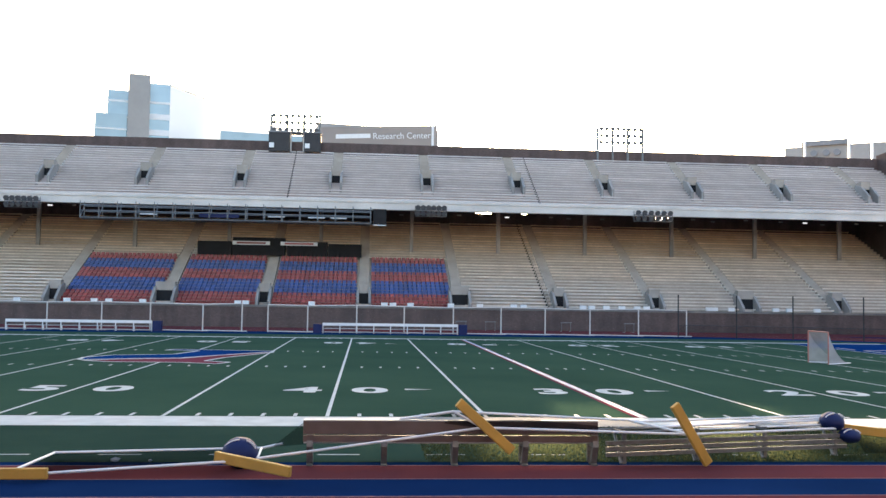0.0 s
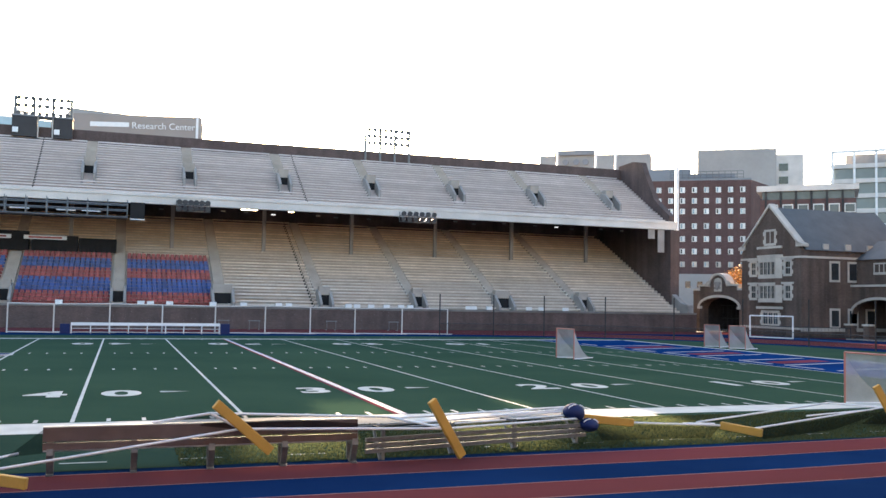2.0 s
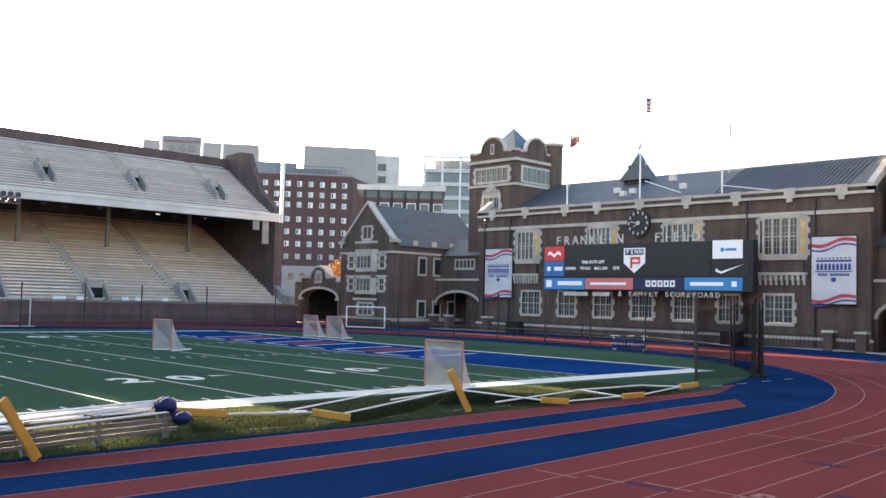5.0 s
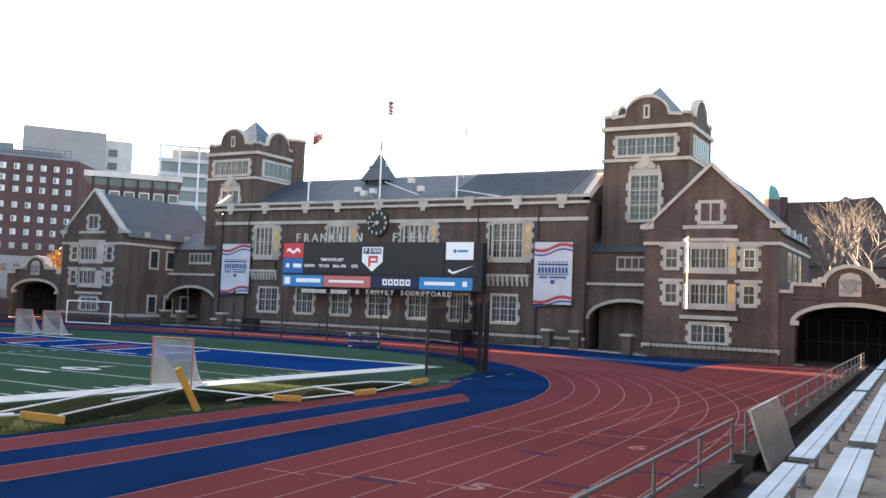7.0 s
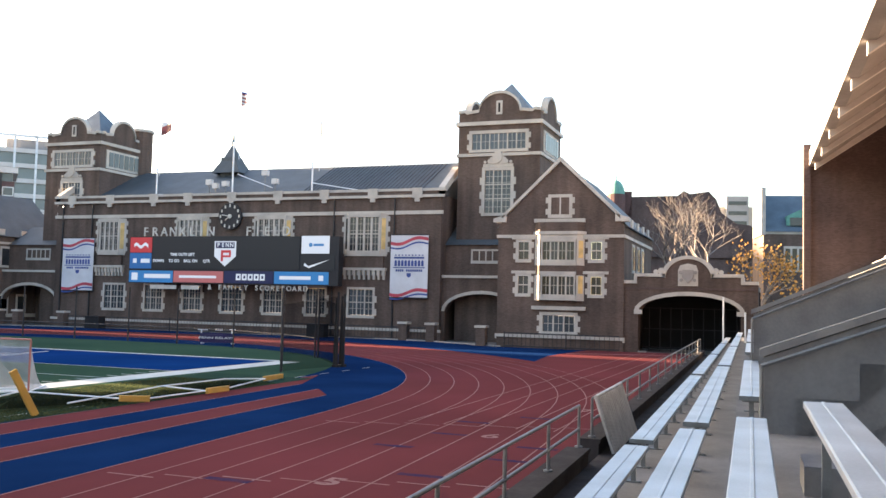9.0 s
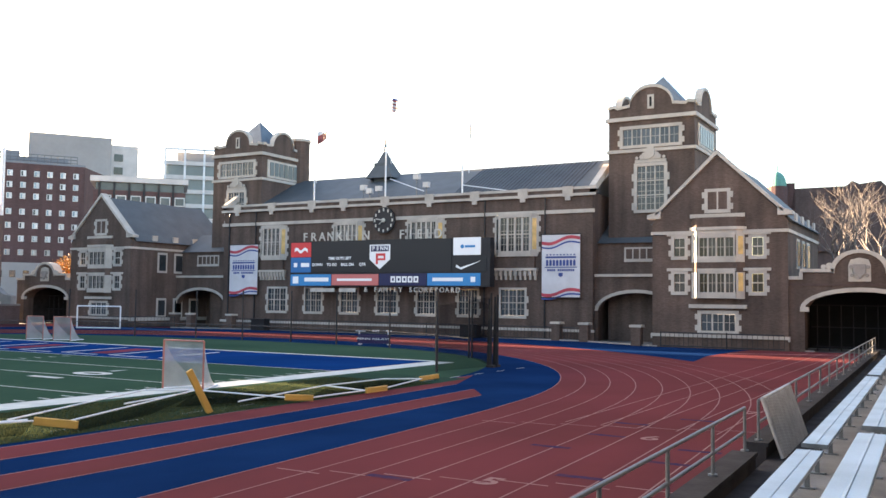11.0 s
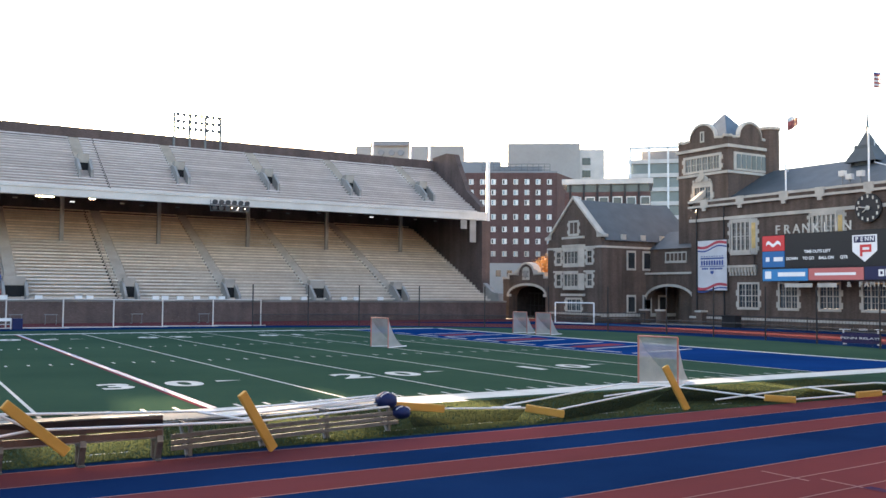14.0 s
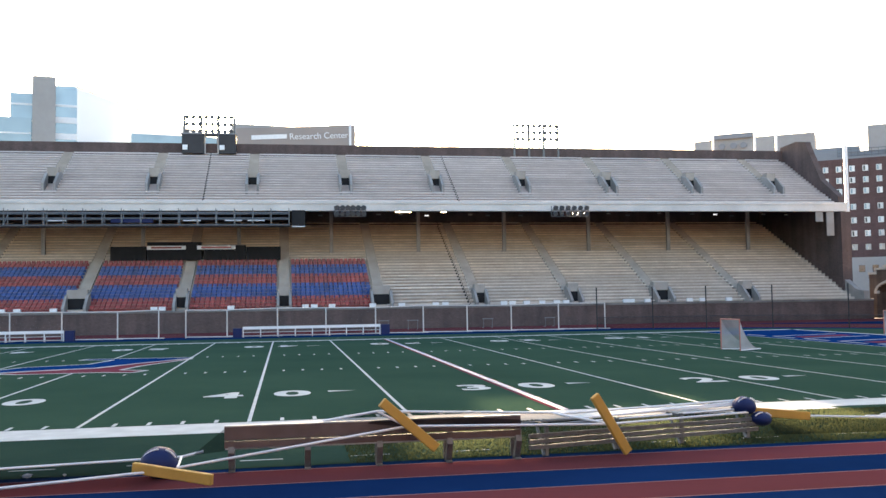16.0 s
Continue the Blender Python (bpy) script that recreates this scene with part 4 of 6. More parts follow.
def gate_arch(y0, y1, ya, yb, m):
    """An arched gateway with stepped shoulders, a round crest with scrolls and a carved niche."""
    X = 82.8
    th = part("gateway", arch_wall(X, X + 1.4, y0, y1, 5.4, ya, yb, 3.2, 1.3), BRICK, hall, "brick gateway with a carved crest")
    part("arch_ring", arch_ring(X - 0.12, X + 0.2, ya, yb, 3.2, 1.3, 0.32), STONE, th)
    for e in (ya, yb):
        part("impost", box(X - 0.16, X + 0.2, e - 0.3, e + 0.3, 3.0, 3.35), STONE, th)
    part("band", box(X - 0.06, X, y0, y1, 4.95, 5.1), BRICK_STAND, th)
    r = 1.72
    arc = [(m + r * math.cos(math.pi * k / 14), 5.85 + 1.5 * math.sin(math.pi * k / 14)) for k in range(15)]
    part("crest", prism(bmesh.new(), [(m - 4.0, 5.4), (m + 4.0, 5.4), (m + 4.0, 5.95)] + arc + [(m - 4.0, 5.95)], "x", X, X + 0.9), BRICK, th)
    bm = bmesh.new()
    for (a, va), (b, vb) in zip(arc, arc[1:]):
        da, db = (a - m) / r * 0.26, (b - m) / r * 0.26
        prism(bm, [(a, va), (b, vb), (b + db, vb + 0.26), (a + da, va + 0.26)], "x", X - 0.14, X + 1.0)
    for e in (-1, 1):
        bx(bm, X - 0.14, X + 1.0, *sorted((m + e * r, m + e * 4.1)), 5.95, 6.2)
        bx(bm, X - 0.13, X + 1.0, *sorted((m + e * 3.9, m + e * 4.15)), 5.4, 5.95)
        for d, h, q in ((2.05, 6.42, 0.24), (2.45, 6.34, 0.18)):
            rod(bm, (X - 0.1, m + e * d, h), (X + 0.3, m + e * d, h), q, 10)
    bx(bm, X - 0.15, X + 1.5, y0, m - 4.0, 5.4, 5.65)
    bx(bm, X - 0.15, X + 1.5, m + 4.0, y1, 5.4, 5.65)
    part("crest_coping", bm, STONE, th)
    part("niche", prism(bmesh.new(), [(m - 0.75, 5.25), (m + 0.75, 5.25), (m + 0.75, 6.45), (m + 0.6, 6.85), (m, 7.0), (m - 0.6, 6.85), (m - 0.75, 6.45)], "x", X - 0.12, X), STONE, th, "carved stone niche")
    g = bmesh.new()
    prism(g, [(m - 0.42, 6.5), (m - 0.42, 5.9), (m, 5.45), (m + 0.42, 5.9), (m + 0.42, 6.5)], "x", X - 0.24, X - 0.12)
    for e in (-1, 1):
        rod(g, (X - 0.22, m + e * 0.55, 6.3), (X - 0.12, m + e * 0.55, 6.3), 0.15, 8)
        rod(g, (X - 0.22, m + e * 0.5, 5.7), (X - 0.12, m + e * 0.5, 5.7), 0.13, 8)
    part("carved_shield", g, CONC, th)
    # back, sides and top are coloured dark to give the passage its shade
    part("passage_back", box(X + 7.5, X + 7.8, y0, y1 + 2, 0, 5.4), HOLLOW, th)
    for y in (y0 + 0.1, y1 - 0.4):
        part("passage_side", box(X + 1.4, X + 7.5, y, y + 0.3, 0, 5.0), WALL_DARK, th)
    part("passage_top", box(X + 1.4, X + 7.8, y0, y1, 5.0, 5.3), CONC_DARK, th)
    g = bmesh.new()
    for k in range(9):
        y = ya + (yb - ya) * (k + 0.5) / 9
        rod(g, (X + 3.4, y, 0), (X + 3.4, y, 3.6), 0.04, 6)
    for z in (0.3, 1.8, 3.5):
        rod(g, (X + 3.4, ya, z), (X + 3.4, yb, z), 0.05, 6)
    part("iron_gate", g, DARK_STEEL, th)


gate_arch(-24.8, -14.75, -23.55, -15.85, -19.65)
gate_arch(67.0, 77.5, 67.9, 76.1, 72.1)

# ---- the scoreboard and banners on the hall ----
LED = glow("led_panel", (0.004, 0.006, 0.01), 0.0)
sb = thing("scoreboard", "wide black electronic scoreboard with sponsor panels on the hall", "scoreboard")
BX = 87.0
part("cabinet", box(BX, BX + 0.9, 12.7, 36.9, 4.85, 9.55), DARK_STEEL, sb)
PANEL = {
    "red": glow("red_panel", (0.4, 0.03, 0.035), 0.07), "blue": glow("blue_panel", (0.01, 0.1, 0.28), 0.06), "sky": glow("sky_panel", (0.015, 0.15, 0.36), 0.07),
    "navy": glow("navy_panel", (0.005, 0.01, 0.06), 0.03), "pink": glow("pink_panel", (0.36, 0.11, 0.11), 0.06), "white": glow("white_panel", (0.55, 0.6, 0.64), 0.07), "ink": glow("dark_screen", (0.006, 0.008, 0.012), 0.02)}
for name, col, a, b, c, d in (("red_panel", "red", 36.8, 34.1, 7.95, 9.5), ("blue_panel", "blue", 36.8, 34.1, 6.3, 7.9), ("dark_screen", "ink", 34.0, 16.9, 6.3, 9.5), ("white_panel", "white", 16.7, 13.7, 7.9, 9.6),
                              ("dark_panel", "ink", 16.7, 13.1, 6.3, 7.8), ("strip_panel", "sky", 36.8, 31.4, 4.9, 6.1), ("strip_panel", "pink", 31.3, 25.4, 4.95, 6.1), ("strip_panel", "navy", 25.3, 19.7, 4.95, 6.15), ("strip_panel", "sky", 19.6, 13.7, 4.95, 6.15)):
    part(name, box(BX - 0.04, BX, b, a, c, d), PANEL[col], sb)


def facing(ob, x, y, z):
    """Turn a flat text so that it is read from -x."""
    ob.matrix_basis = pose(x, y, z, 90, 0, -90)
    return ob


part("shield", prism(bmesh.new(), [(26.5, 9.1), (24.0, 9.1), (24.0, 7.6), (25.25, 6.6), (26.5, 7.6)], "x", BX - 0.07, BX - 0.042), PANEL["white"], sb, "white shield emblem")
for k, ch in enumerate("PENN"):
    facing(lettering(ch, 0.56, PANEL["white"], "letter", sb, 0.004, 0.012), BX - 0.095, 26.02 - 0.51 * k, 8.7)
part("shield_field", prism(bmesh.new(), [(26.33, 8.98), (24.17, 8.98), (24.17, 8.4), (26.33, 8.4)], "x", BX - 0.09, BX - 0.072), PANEL["navy"], sb)
bm = bmesh.new()
bx(bm, BX - 0.11, BX - 0.092, 25.45, 25.7, 7.1, 8.2)
bx(bm, BX - 0.11, BX - 0.092, 24.75, 25.44, 7.95, 8.2)
bx(bm, BX - 0.11, BX - 0.092, 24.75, 25.44, 7.5, 7.7)
bx(bm, BX - 0.11, BX - 0.092, 24.55, 24.75, 7.5, 8.2)
part("shield_mark", bm, PANEL["red"], sb)
for word, y, z in (("TIME OUTS LEFT", 30.3, 7.75), ("DOWN", 33.2, 7.1), ("TO GO", 31.3, 7.1), ("BALL ON", 29.3, 7.1), ("QTR", 27.4, 7.1)):
    facing(lettering(word, 0.4, PANEL["white"], "caption", sb, 0.004, 0.012), BX - 0.06, y, z)
for y, z, w, h in ((34.85, 7.1, 1.1, 0.42), (36.15, 7.1, 0.45, 0.45), (33.3, 5.55, 3.2, 0.42), (36.1, 5.5, 0.75, 0.75), (17.3, 5.55, 3.4, 0.34), (14.5, 5.55, 0.5, 0.5)):
    part("sponsor_mark", box(BX - 0.06, BX - 0.042, y - w / 2, y + w / 2, z - h / 2, z + h / 2), PANEL["white"], sb)
part("sponsor_mark", prism(bmesh.new(), [(16.3, 7.0), (15.9, 6.7), (13.6, 7.35), (15.8, 6.5), (16.4, 6.75)], "x", BX - 0.06, BX - 0.042), PANEL["white"], sb)
part("sponsor_mark", box(BX - 0.06, BX - 0.042, 14.3, 15.4, 8.62, 8.84), PANEL["sky"], sb)
part("sponsor_mark", rod(bmesh.new(), (BX - 0.06, 15.7, 8.73), (BX - 0.042, 15.7, 8.73), 0.2, 12), PANEL["sky"], sb)
wavy = [(36.3 - 0.16 * k, 8.62 + 0.16 * math.sin(0.9 * k)) for k in range(12)]
part("sponsor_mark", prism(bmesh.new(), [(y, z + 0.2) for y, z in wavy] + [(y, z - 0.12) for y, z in wavy[::-1]], "x", BX - 0.06, BX - 0.042), PANEL["white"], sb)
for k in range(5):
    y = 23.9 - 0.68 * k
    part("sponsor_mark", holed(BX - 0.06, BX - 0.042, y - 0.54, y, 5.25, 5.87, [(y - 0.4, y - 0.16, 5.42, 5.7)]), PANEL["white"], sb)
part("sponsor_mark", box(BX - 0.06, BX - 0.042, 26.2, 30.6, 5.4, 5.65), PANEL["white"], sb)
for y in (34, 30, 20, 16):
    part("bracket", box(BX + 0.9, FX, y - 0.1, y + 0.1, 6.9, 7.2), DARK_STEEL, sb)
SILVER = material("silver_letters", (0.62, 0.6, 0.55), 0.5, 0.3)
for word, y, step, size, z in (("FRANKLIN", 35.2, 1.13, 1.28, 10.07), ("FIELD", 22.9, 1.06, 1.28, 10.07), ("& FAMILY SCOREBOARD", 27.0, 0.6, 0.7, 4.5)):
    for k, ch in enumerate(word):
        if ch != " ":
            facing(lettering(ch, size, SILVER, "letter", sb, 0.05, 0.008), BX + (0.35 if size > 1 else 0.1), y - step * k, z)
for a, b in ((28.3, 30.4), (31.0, 34.2)):
    part("name_bar", box(BX + 0.06, BX + 0.14, a, b, 4.25, 4.65), SILVER, sb)
part("letter_rail", box(BX + 0.35, BX + 0.45, 18.2, 35.8, 9.55, 9.62), DARK_STEEL, sb)

clock = thing("wall_clock", "round black skeleton clock with pale letters on the hall", "clock")
for k in range(12):
    a = 2 * math.pi * k / 12
    c, s = math.cos(a), math.sin(a)
    y, z = 26.0 + 1.1 * c, 11.75 + 1.1 * s
    part("dial_letter", box(FX - 0.42, FX - 0.36, y - 0.07, y + 0.07, z - 0.15, z + 0.15), SILVER, clock)
bm = bmesh.new()
bmesh.ops.create_cone(bm, cap_ends=True, segments=32, radius1=1.36, radius2=1.36, depth=0.2, matrix=Matrix.Translation((FX - 0.25, 26.0, 11.75)) @ Matrix.Rotation(math.pi / 2, 4, "Y"))
part("dial", bm, DARK_STEEL, clock)
bm = bmesh.new()
rod(bm, (FX - 0.45, 26.0, 11.75), (FX - 0.45, 26.5, 11.35), 0.05)
rod(bm, (FX - 0.45, 26.0, 11.75), (FX - 0.45, 26.9, 11.9), 0.05)
bmesh.ops.create_cone(bm, cap_ends=True, segments=16, radius1=0.22, radius2=0.22, depth=0.1, matrix=Matrix.Translation((FX - 0.4, 26.0, 11.75)) @ Matrix.Rotation(math.pi / 2, 4, "Y"))
part("hub", bm, SILVER, clock)

BAN_W = material("banner_cloth", (0.6, 0.62, 0.66), 0.8, vary=0.08, scale=0.8)
BAN_R = material("banner_red", (0.5, 0.07, 0.1), 0.8)
BAN_B = material("banner_blue", (0.05, 0.09, 0.3), 0.8)


def banner(y0, y1, z0, z1):
    bn = thing("banner", "tall white banner with red and blue wave stripes", "banner", group="hall banners")
    X = FX - 0.35
    h = z1 - z0
    part("cloth", prism(bmesh.new(), [(y0, z0), (y1, z0), (y1, z1), (y0, z1)], "x", X, X + 0.03), BAN_W, bn)

    def wave(c, amp, w, mat):
        g = bmesh.new()
        top = [(y0 + (y1 - y0) * k / 12, z0 + h * c + amp * math.sin(2.2 * k / 12 * math.pi - 0.5) + w - (k / 12) * 0.5) for k in range(13)]
        bot = [(y, z - w) for y, z in top]
        prism(g, top + bot[::-1], "x", X - 0.015, X - 0.004)
        part("stripe", g, mat, bn)
    wave(0.92, 0.18, 0.3, BAN_R)
    wave(0.86, 0.18, 0.16, BAN_B)
    wave(0.1, 0.16, 0.3, BAN_R)
    wave(0.05, 0.12, 0.16, BAN_B)
    g = bmesh.new()
    m, w = (y0 + y1) / 2, (y1 - y0) * 0.4
    for k in range(9):
        y = m - w + 2 * w * (k + 0.5) / 9
        q = [(y - w / 13, z0 + h * 0.5), (y + w / 13, z0 + h * 0.5), (y + w / 13, z0 + h * 0.58), (y, z0 + h * 0.6), (y - w / 13, z0 + h * 0.58)]
        prism(g, q, "x", X - 0.02, X - 0.004)
        bx(g, X - 0.02, X - 0.004, y - w / 18, y + w / 18, z0 + h * 0.665, z0 + h * 0.685)
    bx(g, X - 0.02, X - 0.004, m - w, m + w, z0 + h * 0.62, z0 + h * 0.65)
    bx(g, X - 0.02, X - 0.004, m - w * 1.05, m + w * 1.05, z0 + h * 0.47, z0 + h * 0.485)
    part("banner_print", g, BAN_B, bn)
    for k in range(13):
        y = m - w * 0.9 + 1.8 * w * (k + 0.5) / 13
        if k != 8:
            part("name_bar", box(X - 0.02, X - 0.004, y - w / 19, y + w / 19, z0 + h * 0.415, z0 + h * 0.45), BAN_B, bn)
    part("print_shield", prism(bmesh.new(), [(m - w * 0.14, z0 + h * 0.39), (m + w * 0.14, z0 + h * 0.39), (m + w * 0.14, z0 + h * 0.345), (m, z0 + h * 0.32), (m - w * 0.14, z0 + h * 0.345)], "x", X - 0.02, X - 0.004), BAN_B, bn)
    for z in (z0, z1):
        part("rod", bar((X, y0 - 0.1, z), (X, y1 + 0.1, z), 0.05), DARK_STEEL, bn)


banner(43.0, 47.2, 3.9, 9.6)
banner(4.3, 8.1, 3.9, 9.8)
# ---- fittings of the far stand ----
def light_cluster(x0, x1):
    """A steel cradle of floodlights bolted to the fascia."""
    th = thing("floodlight_cluster", "grey steel cradle of floodlights hung on the fascia", "floodlights", group="fascia floodlights", at=((x0 + x1) / 2, 77.5, 13.4))
    w = (x1 - x0) / 2
    bm = bmesh.new()
    for z in (-0.6, 0.15):
        rod(bm, (-w, 0, z), (w, 0, z), 0.05)
    for k in range(5):
        x = -w + 2 * w * k / 4
        rod(bm, (x, 0, -0.6), (x, 0, 0.6), 0.04)
        rod(bm, (x, 0, -0.1), (x, 0.45, -0.1), 0.04)
    part("cradle", bm, GALV, th)
    for k in range(6):
        x = -w + 2 * w * (k + 0.5) / 6
        g = bmesh.new()
        rod(g, (x, -0.05, 0.62), (x, -0.5, 0.35), 0.12, 10, 0.32)
        part("lamp_head", g, GALV, th)
        part("lamp_head", rod(bmesh.new(), (x, -0.05, -0.05), (x, -0.45, -0.35), 0.12, 10, 0.3), GALV, th)


for a, b in ((-29.8, -26.0), (15.7, 19.3), (41.4, 46.0)):
    light_cluster(a, b)

gantry = thing("camera_gantry", "long dark steel camera platform hung under the upper deck", "platform")
for y in (76.3, 77.8):
    for z in (11.75, 12.5, 13.1):
        part("rail", bar((-21.3, y, z), (10.6, y, z), 0.06), GALV, gantry)
for k in range(17):
    x = -21.3 + 31.9 * k / 16
    bm = bmesh.new()
    for y in (76.3, 77.8):
        rod(bm, (x, y, 11.7), (x, y, 13.6), 0.05)
    rod(bm, (x, 76.3, 11.7), (x, 77.8, 13.1), 0.04)
    part("hanger", bm, GALV, gantry)
part("deck_boards", box(-21.3, 10.6, 76.3, 77.9, 11.62, 11.75), DARK_STEEL, gantry)
part("blue_box", box(-8.6, -4.2, 77.2, 77.7, 12.1, 12.5), VINYL, gantry)
for x in (-15.2, -7.6, -1.0, 3.5, 6.0):
    part("white_panel", box(x, x + 1.9, 77.6, 77.7, 12.3, 12.42), WHITE, gantry)
sign = thing("hanging_frame", "dark screen in a white frame under the deck", "screen", at=(10.9, 77.4, 11.6))
part("screen", box(0, 1.5, 0, 0.2, 0.1, 1.9), HOLLOW, sign)
part("frame", box(0, 1.5, -0.05, 0.25, 0.0, 0.1), WHITE, sign)
SMALL = glow("small_lamp", (0.9, 0.95, 1.0), 0.15)
random.seed(4)
for k in range(34):
    x = -44 + 3.6 * k + random.uniform(-1, 1)
    if -21 < x < 12:
        continue
    th = thing("soffit_lamp", "small pale lamp on the deck underside", "lamp", group="soffit lamps", at=(x, 81 + random.uniform(-1.5, 2), 13.3))
    part("case", box(-0.25, 0.25, -0.08, 0.08, 0.0, 0.14), GALV if k % 5 else SMALL, th)
booth = thing("press_seats", "dark covered press seats with two pale signs", "booth")
bm = bmesh.new()
for a, b, z in ((-10.3, -6.2, 10.0), (-6.1, 0.2, 10.5), (0.5, 5.4, 10.1), (5.5, 9.6, 9.9)):
    bx(bm, a, b, 86.2, 87.3, 8.3, z)
part("cover", bm, HOLLOW, booth)
for a, b in ((-6.1, -1.6), (-0.3, 4.2)):
    part("pale_sign", box(a, b, 86.05, 86.15, 9.6, 10.05), WHITE, booth, "white sign with a red band")
    part("red_band", box(a + 0.5, b - 0.5, 86.03, 86.05, 9.72, 9.93), SEAT_RED, booth)


def light_rack(x0, x1, z0, z1, ztop):
    th = thing("floodlight_rack", "rooftop rack of white floodlights above the upper deck", "floodlights", group="rooftop floodlights")
    n = 8
    for k in range(4):
        x = x0 + (x1 - x0) * k / 3
        part("post", bar((x, 91.05, z0 - 1.0), (x, 91.05, ztop), 0.16), GALV, th)
    for r in range(3):
        z = z1 + (ztop - z1) * r / 2
        part("crossbar", bar((x0, 91.2, z), (x1, 91.2, z), 0.05), GALV, th)
        for k in range(n):
            x = x0 + (x1 - x0) * (k + 0.5) / n
            part("lamp_head", rod(bmesh.new(), (x, 91.1, z), (x, 90.6, z - 0.25), 0.12, 8, 0.27), GALV, th)


light_rack(-2.3, 3.9, 24.3, 25.0, 26.8)
light_rack(40.5, 46.6, 22.8, 24.6, 26.4)
hut = thing("rooftop_hut", "dark steel rooftop camera hut on the upper deck", "hut")
for x0, x1 in ((-2.5, 0.2), (2.0, 4.1)):
    part("cabin", box(x0, x1, 90.0, 92.0, 21.9, 24.3), DARK_STEEL, hut)
    part("pale_box", box(x0 + 0.1, x0 + 0.7, 89.8, 90.0, 22.3, 22.9), WHITE, hut)
part("roof_plate", box(-2.6, 4.2, 89.9, 92.1, 24.3, 24.45), FAR_GREY, hut)
bm = bmesh.new()
for x in (0.3, 1.9):
    rod(bm, (x, 90.3, 21.9), (x, 90.3, 24.3), 0.08)
part("stanchions", bm, FASCIA, hut)
for x, z in ((73.0, 26.3), (79.7, 26.3), (83.2, 26.6)):
    th = solid("white_mast", bar((x, 98.8, 0), (x, 98.8, z + 1.3), 0.16), WHITE, "slim white mast behind the upper deck", "mast", group="white masts")
solid("white_mast", bar((89.5, 91.3, 0), (89.5, 91.3, 24.3), 0.28), WHITE, "tall white mast beside the far stand", "mast", group="white masts")

# white paper rests along the front row
random.seed(8)
bm = bmesh.new()
for k in range(60):
    x = -30 + 1.6 * k + random.uniform(-0.5, 0.5)
    if random.random() < 0.6 and min(abs(x - v) for v in VOM_LO) > 1.3:
        bx(bm, x, x + 0.7, 74.2, 74.5, 2.45, 2.85)
tagged(part("front_placard", bm, WHITE, stand), kind="stuff")

# two panels hung beside the end wall, under the deck
for x0, x1, z0, z1 in ((76.2, 77.2, 12.2, 13.5), (77.7, 78.7, 10.4, 13.5)):
    part("hung_panel", box(x0, x1, 78.2, 78.32, z0, z1), CONC, upper, "pale hung panel")

# ---- field side: fences, benches, goals ----
fence = thing("barrier_fence", "tall pale pipe fence along the far side of the field", "fence")
PIPE = [-43.0, -38.2, -33.4, -28.6, -23.8, -19.0, -14.1, -9.7, -4.9, -1.3, 1.1, 4.8, 9.4, 13.9, 18.6, 23.2, 27.5, 31.9, 36.7, 41.5]
for k, x in enumerate(PIPE):
    part("post", bar((x, 60.3, 0), (x, 60.3, 2.68 - 0.05 * (k % 3)), 0.06), FASCIA, fence)
for k, (a, b) in enumerate(zip(PIPE, PIPE[1:])):
    if b - a > 3:
        h0, h1 = 2.68 - 0.05 * (k % 3), 2.68 - 0.05 * ((k + 1) % 3)
        part("rail", bar((a, 60.3, h0 - 0.05), (b, 60.3, h1 - 0.05), 0.05), FASCIA, fence)
        part("rail", bar((a, 60.3, 0.1), (b + 0.5, 60.25, 0.06), 0.045), FASCIA, fence)
part("mesh", sheet(bmesh.new(), [(-45, 60.32, 0.1), (40, 60.32, 0.1), (40, 60.32, 2.6), (-45, 60.32, 2.6)]), material("pale_fence_mesh", (0.16, 0.16, 0.16), 0.9, alpha=0.05), fence)

FENCE_LINE = [(40.0, 58.4), (45.5, 57.8), (50.5, 56.6), (56.0, 54.0), (61.0, 49.5), (64.6, 43.8), (66.6, 37.5), (67.5, 31.0), (67.8, 26.0), (67.4, 20.5), (66.6, 15.4), (65.0, 9.5), (62.2, 4.0), (59.0, -0.2)]
nf = thing("black_field_fence", "tall black mesh fence round the end of the field", "fence")
for x, y in FENCE_LINE:
    part("post", bar((x, y, 0), (x, y, 4.1), 0.06), DARK_STEEL, nf)
for (xa, ya), (xb, yb) in zip(FENCE_LINE, FENCE_LINE[1:]):
    part("mesh", sheet(bmesh.new(), [(xa, ya, 0.05), (xb, yb, 0.05), (xb, yb, 1.15), (xa, ya, 1.15)]), material("low_mesh", (0.01, 0.01, 0.012), 0.9, alpha=0.22) if xa == 40.0 else bpy.data.materials["low_mesh"], nf)
    part("rail", bar((xa, ya, 1.2), (xb, yb, 1.2), 0.03), DARK_STEEL, nf)
ng = thing("corner_net", "black netting corner screen with a gathered end by the track", "net")
for x, y, r in ((48.3, -4.2, 0.07), (59.0, -0.4, 0.06)):
    part("post", bar((x, y, 0), (x, y, 4.0), r), DARK_STEEL, ng)
for k, (x, y) in enumerate(((53.0, -4.7), (53.25, -4.95), (53.45, -4.7), (53.2, -4.5))):
    part("gathered_net", rod(bmesh.new(), (x, y, 0.02), (x + 0.05, y, 3.9 - 0.1 * k), 0.1, 8, 0.06), HOLLOW, ng)
for a, b in (((48.3, -4.2), (53.2, -4.7)), ((53.2, -4.7), (59.0, -0.4))):
    part("net", sheet(bmesh.new(), [(*a, 0.05), (*b, 0.05), (*b, 3.7), (*a, 3.2)]), bpy.data.materials["black_fence_mesh"], ng)
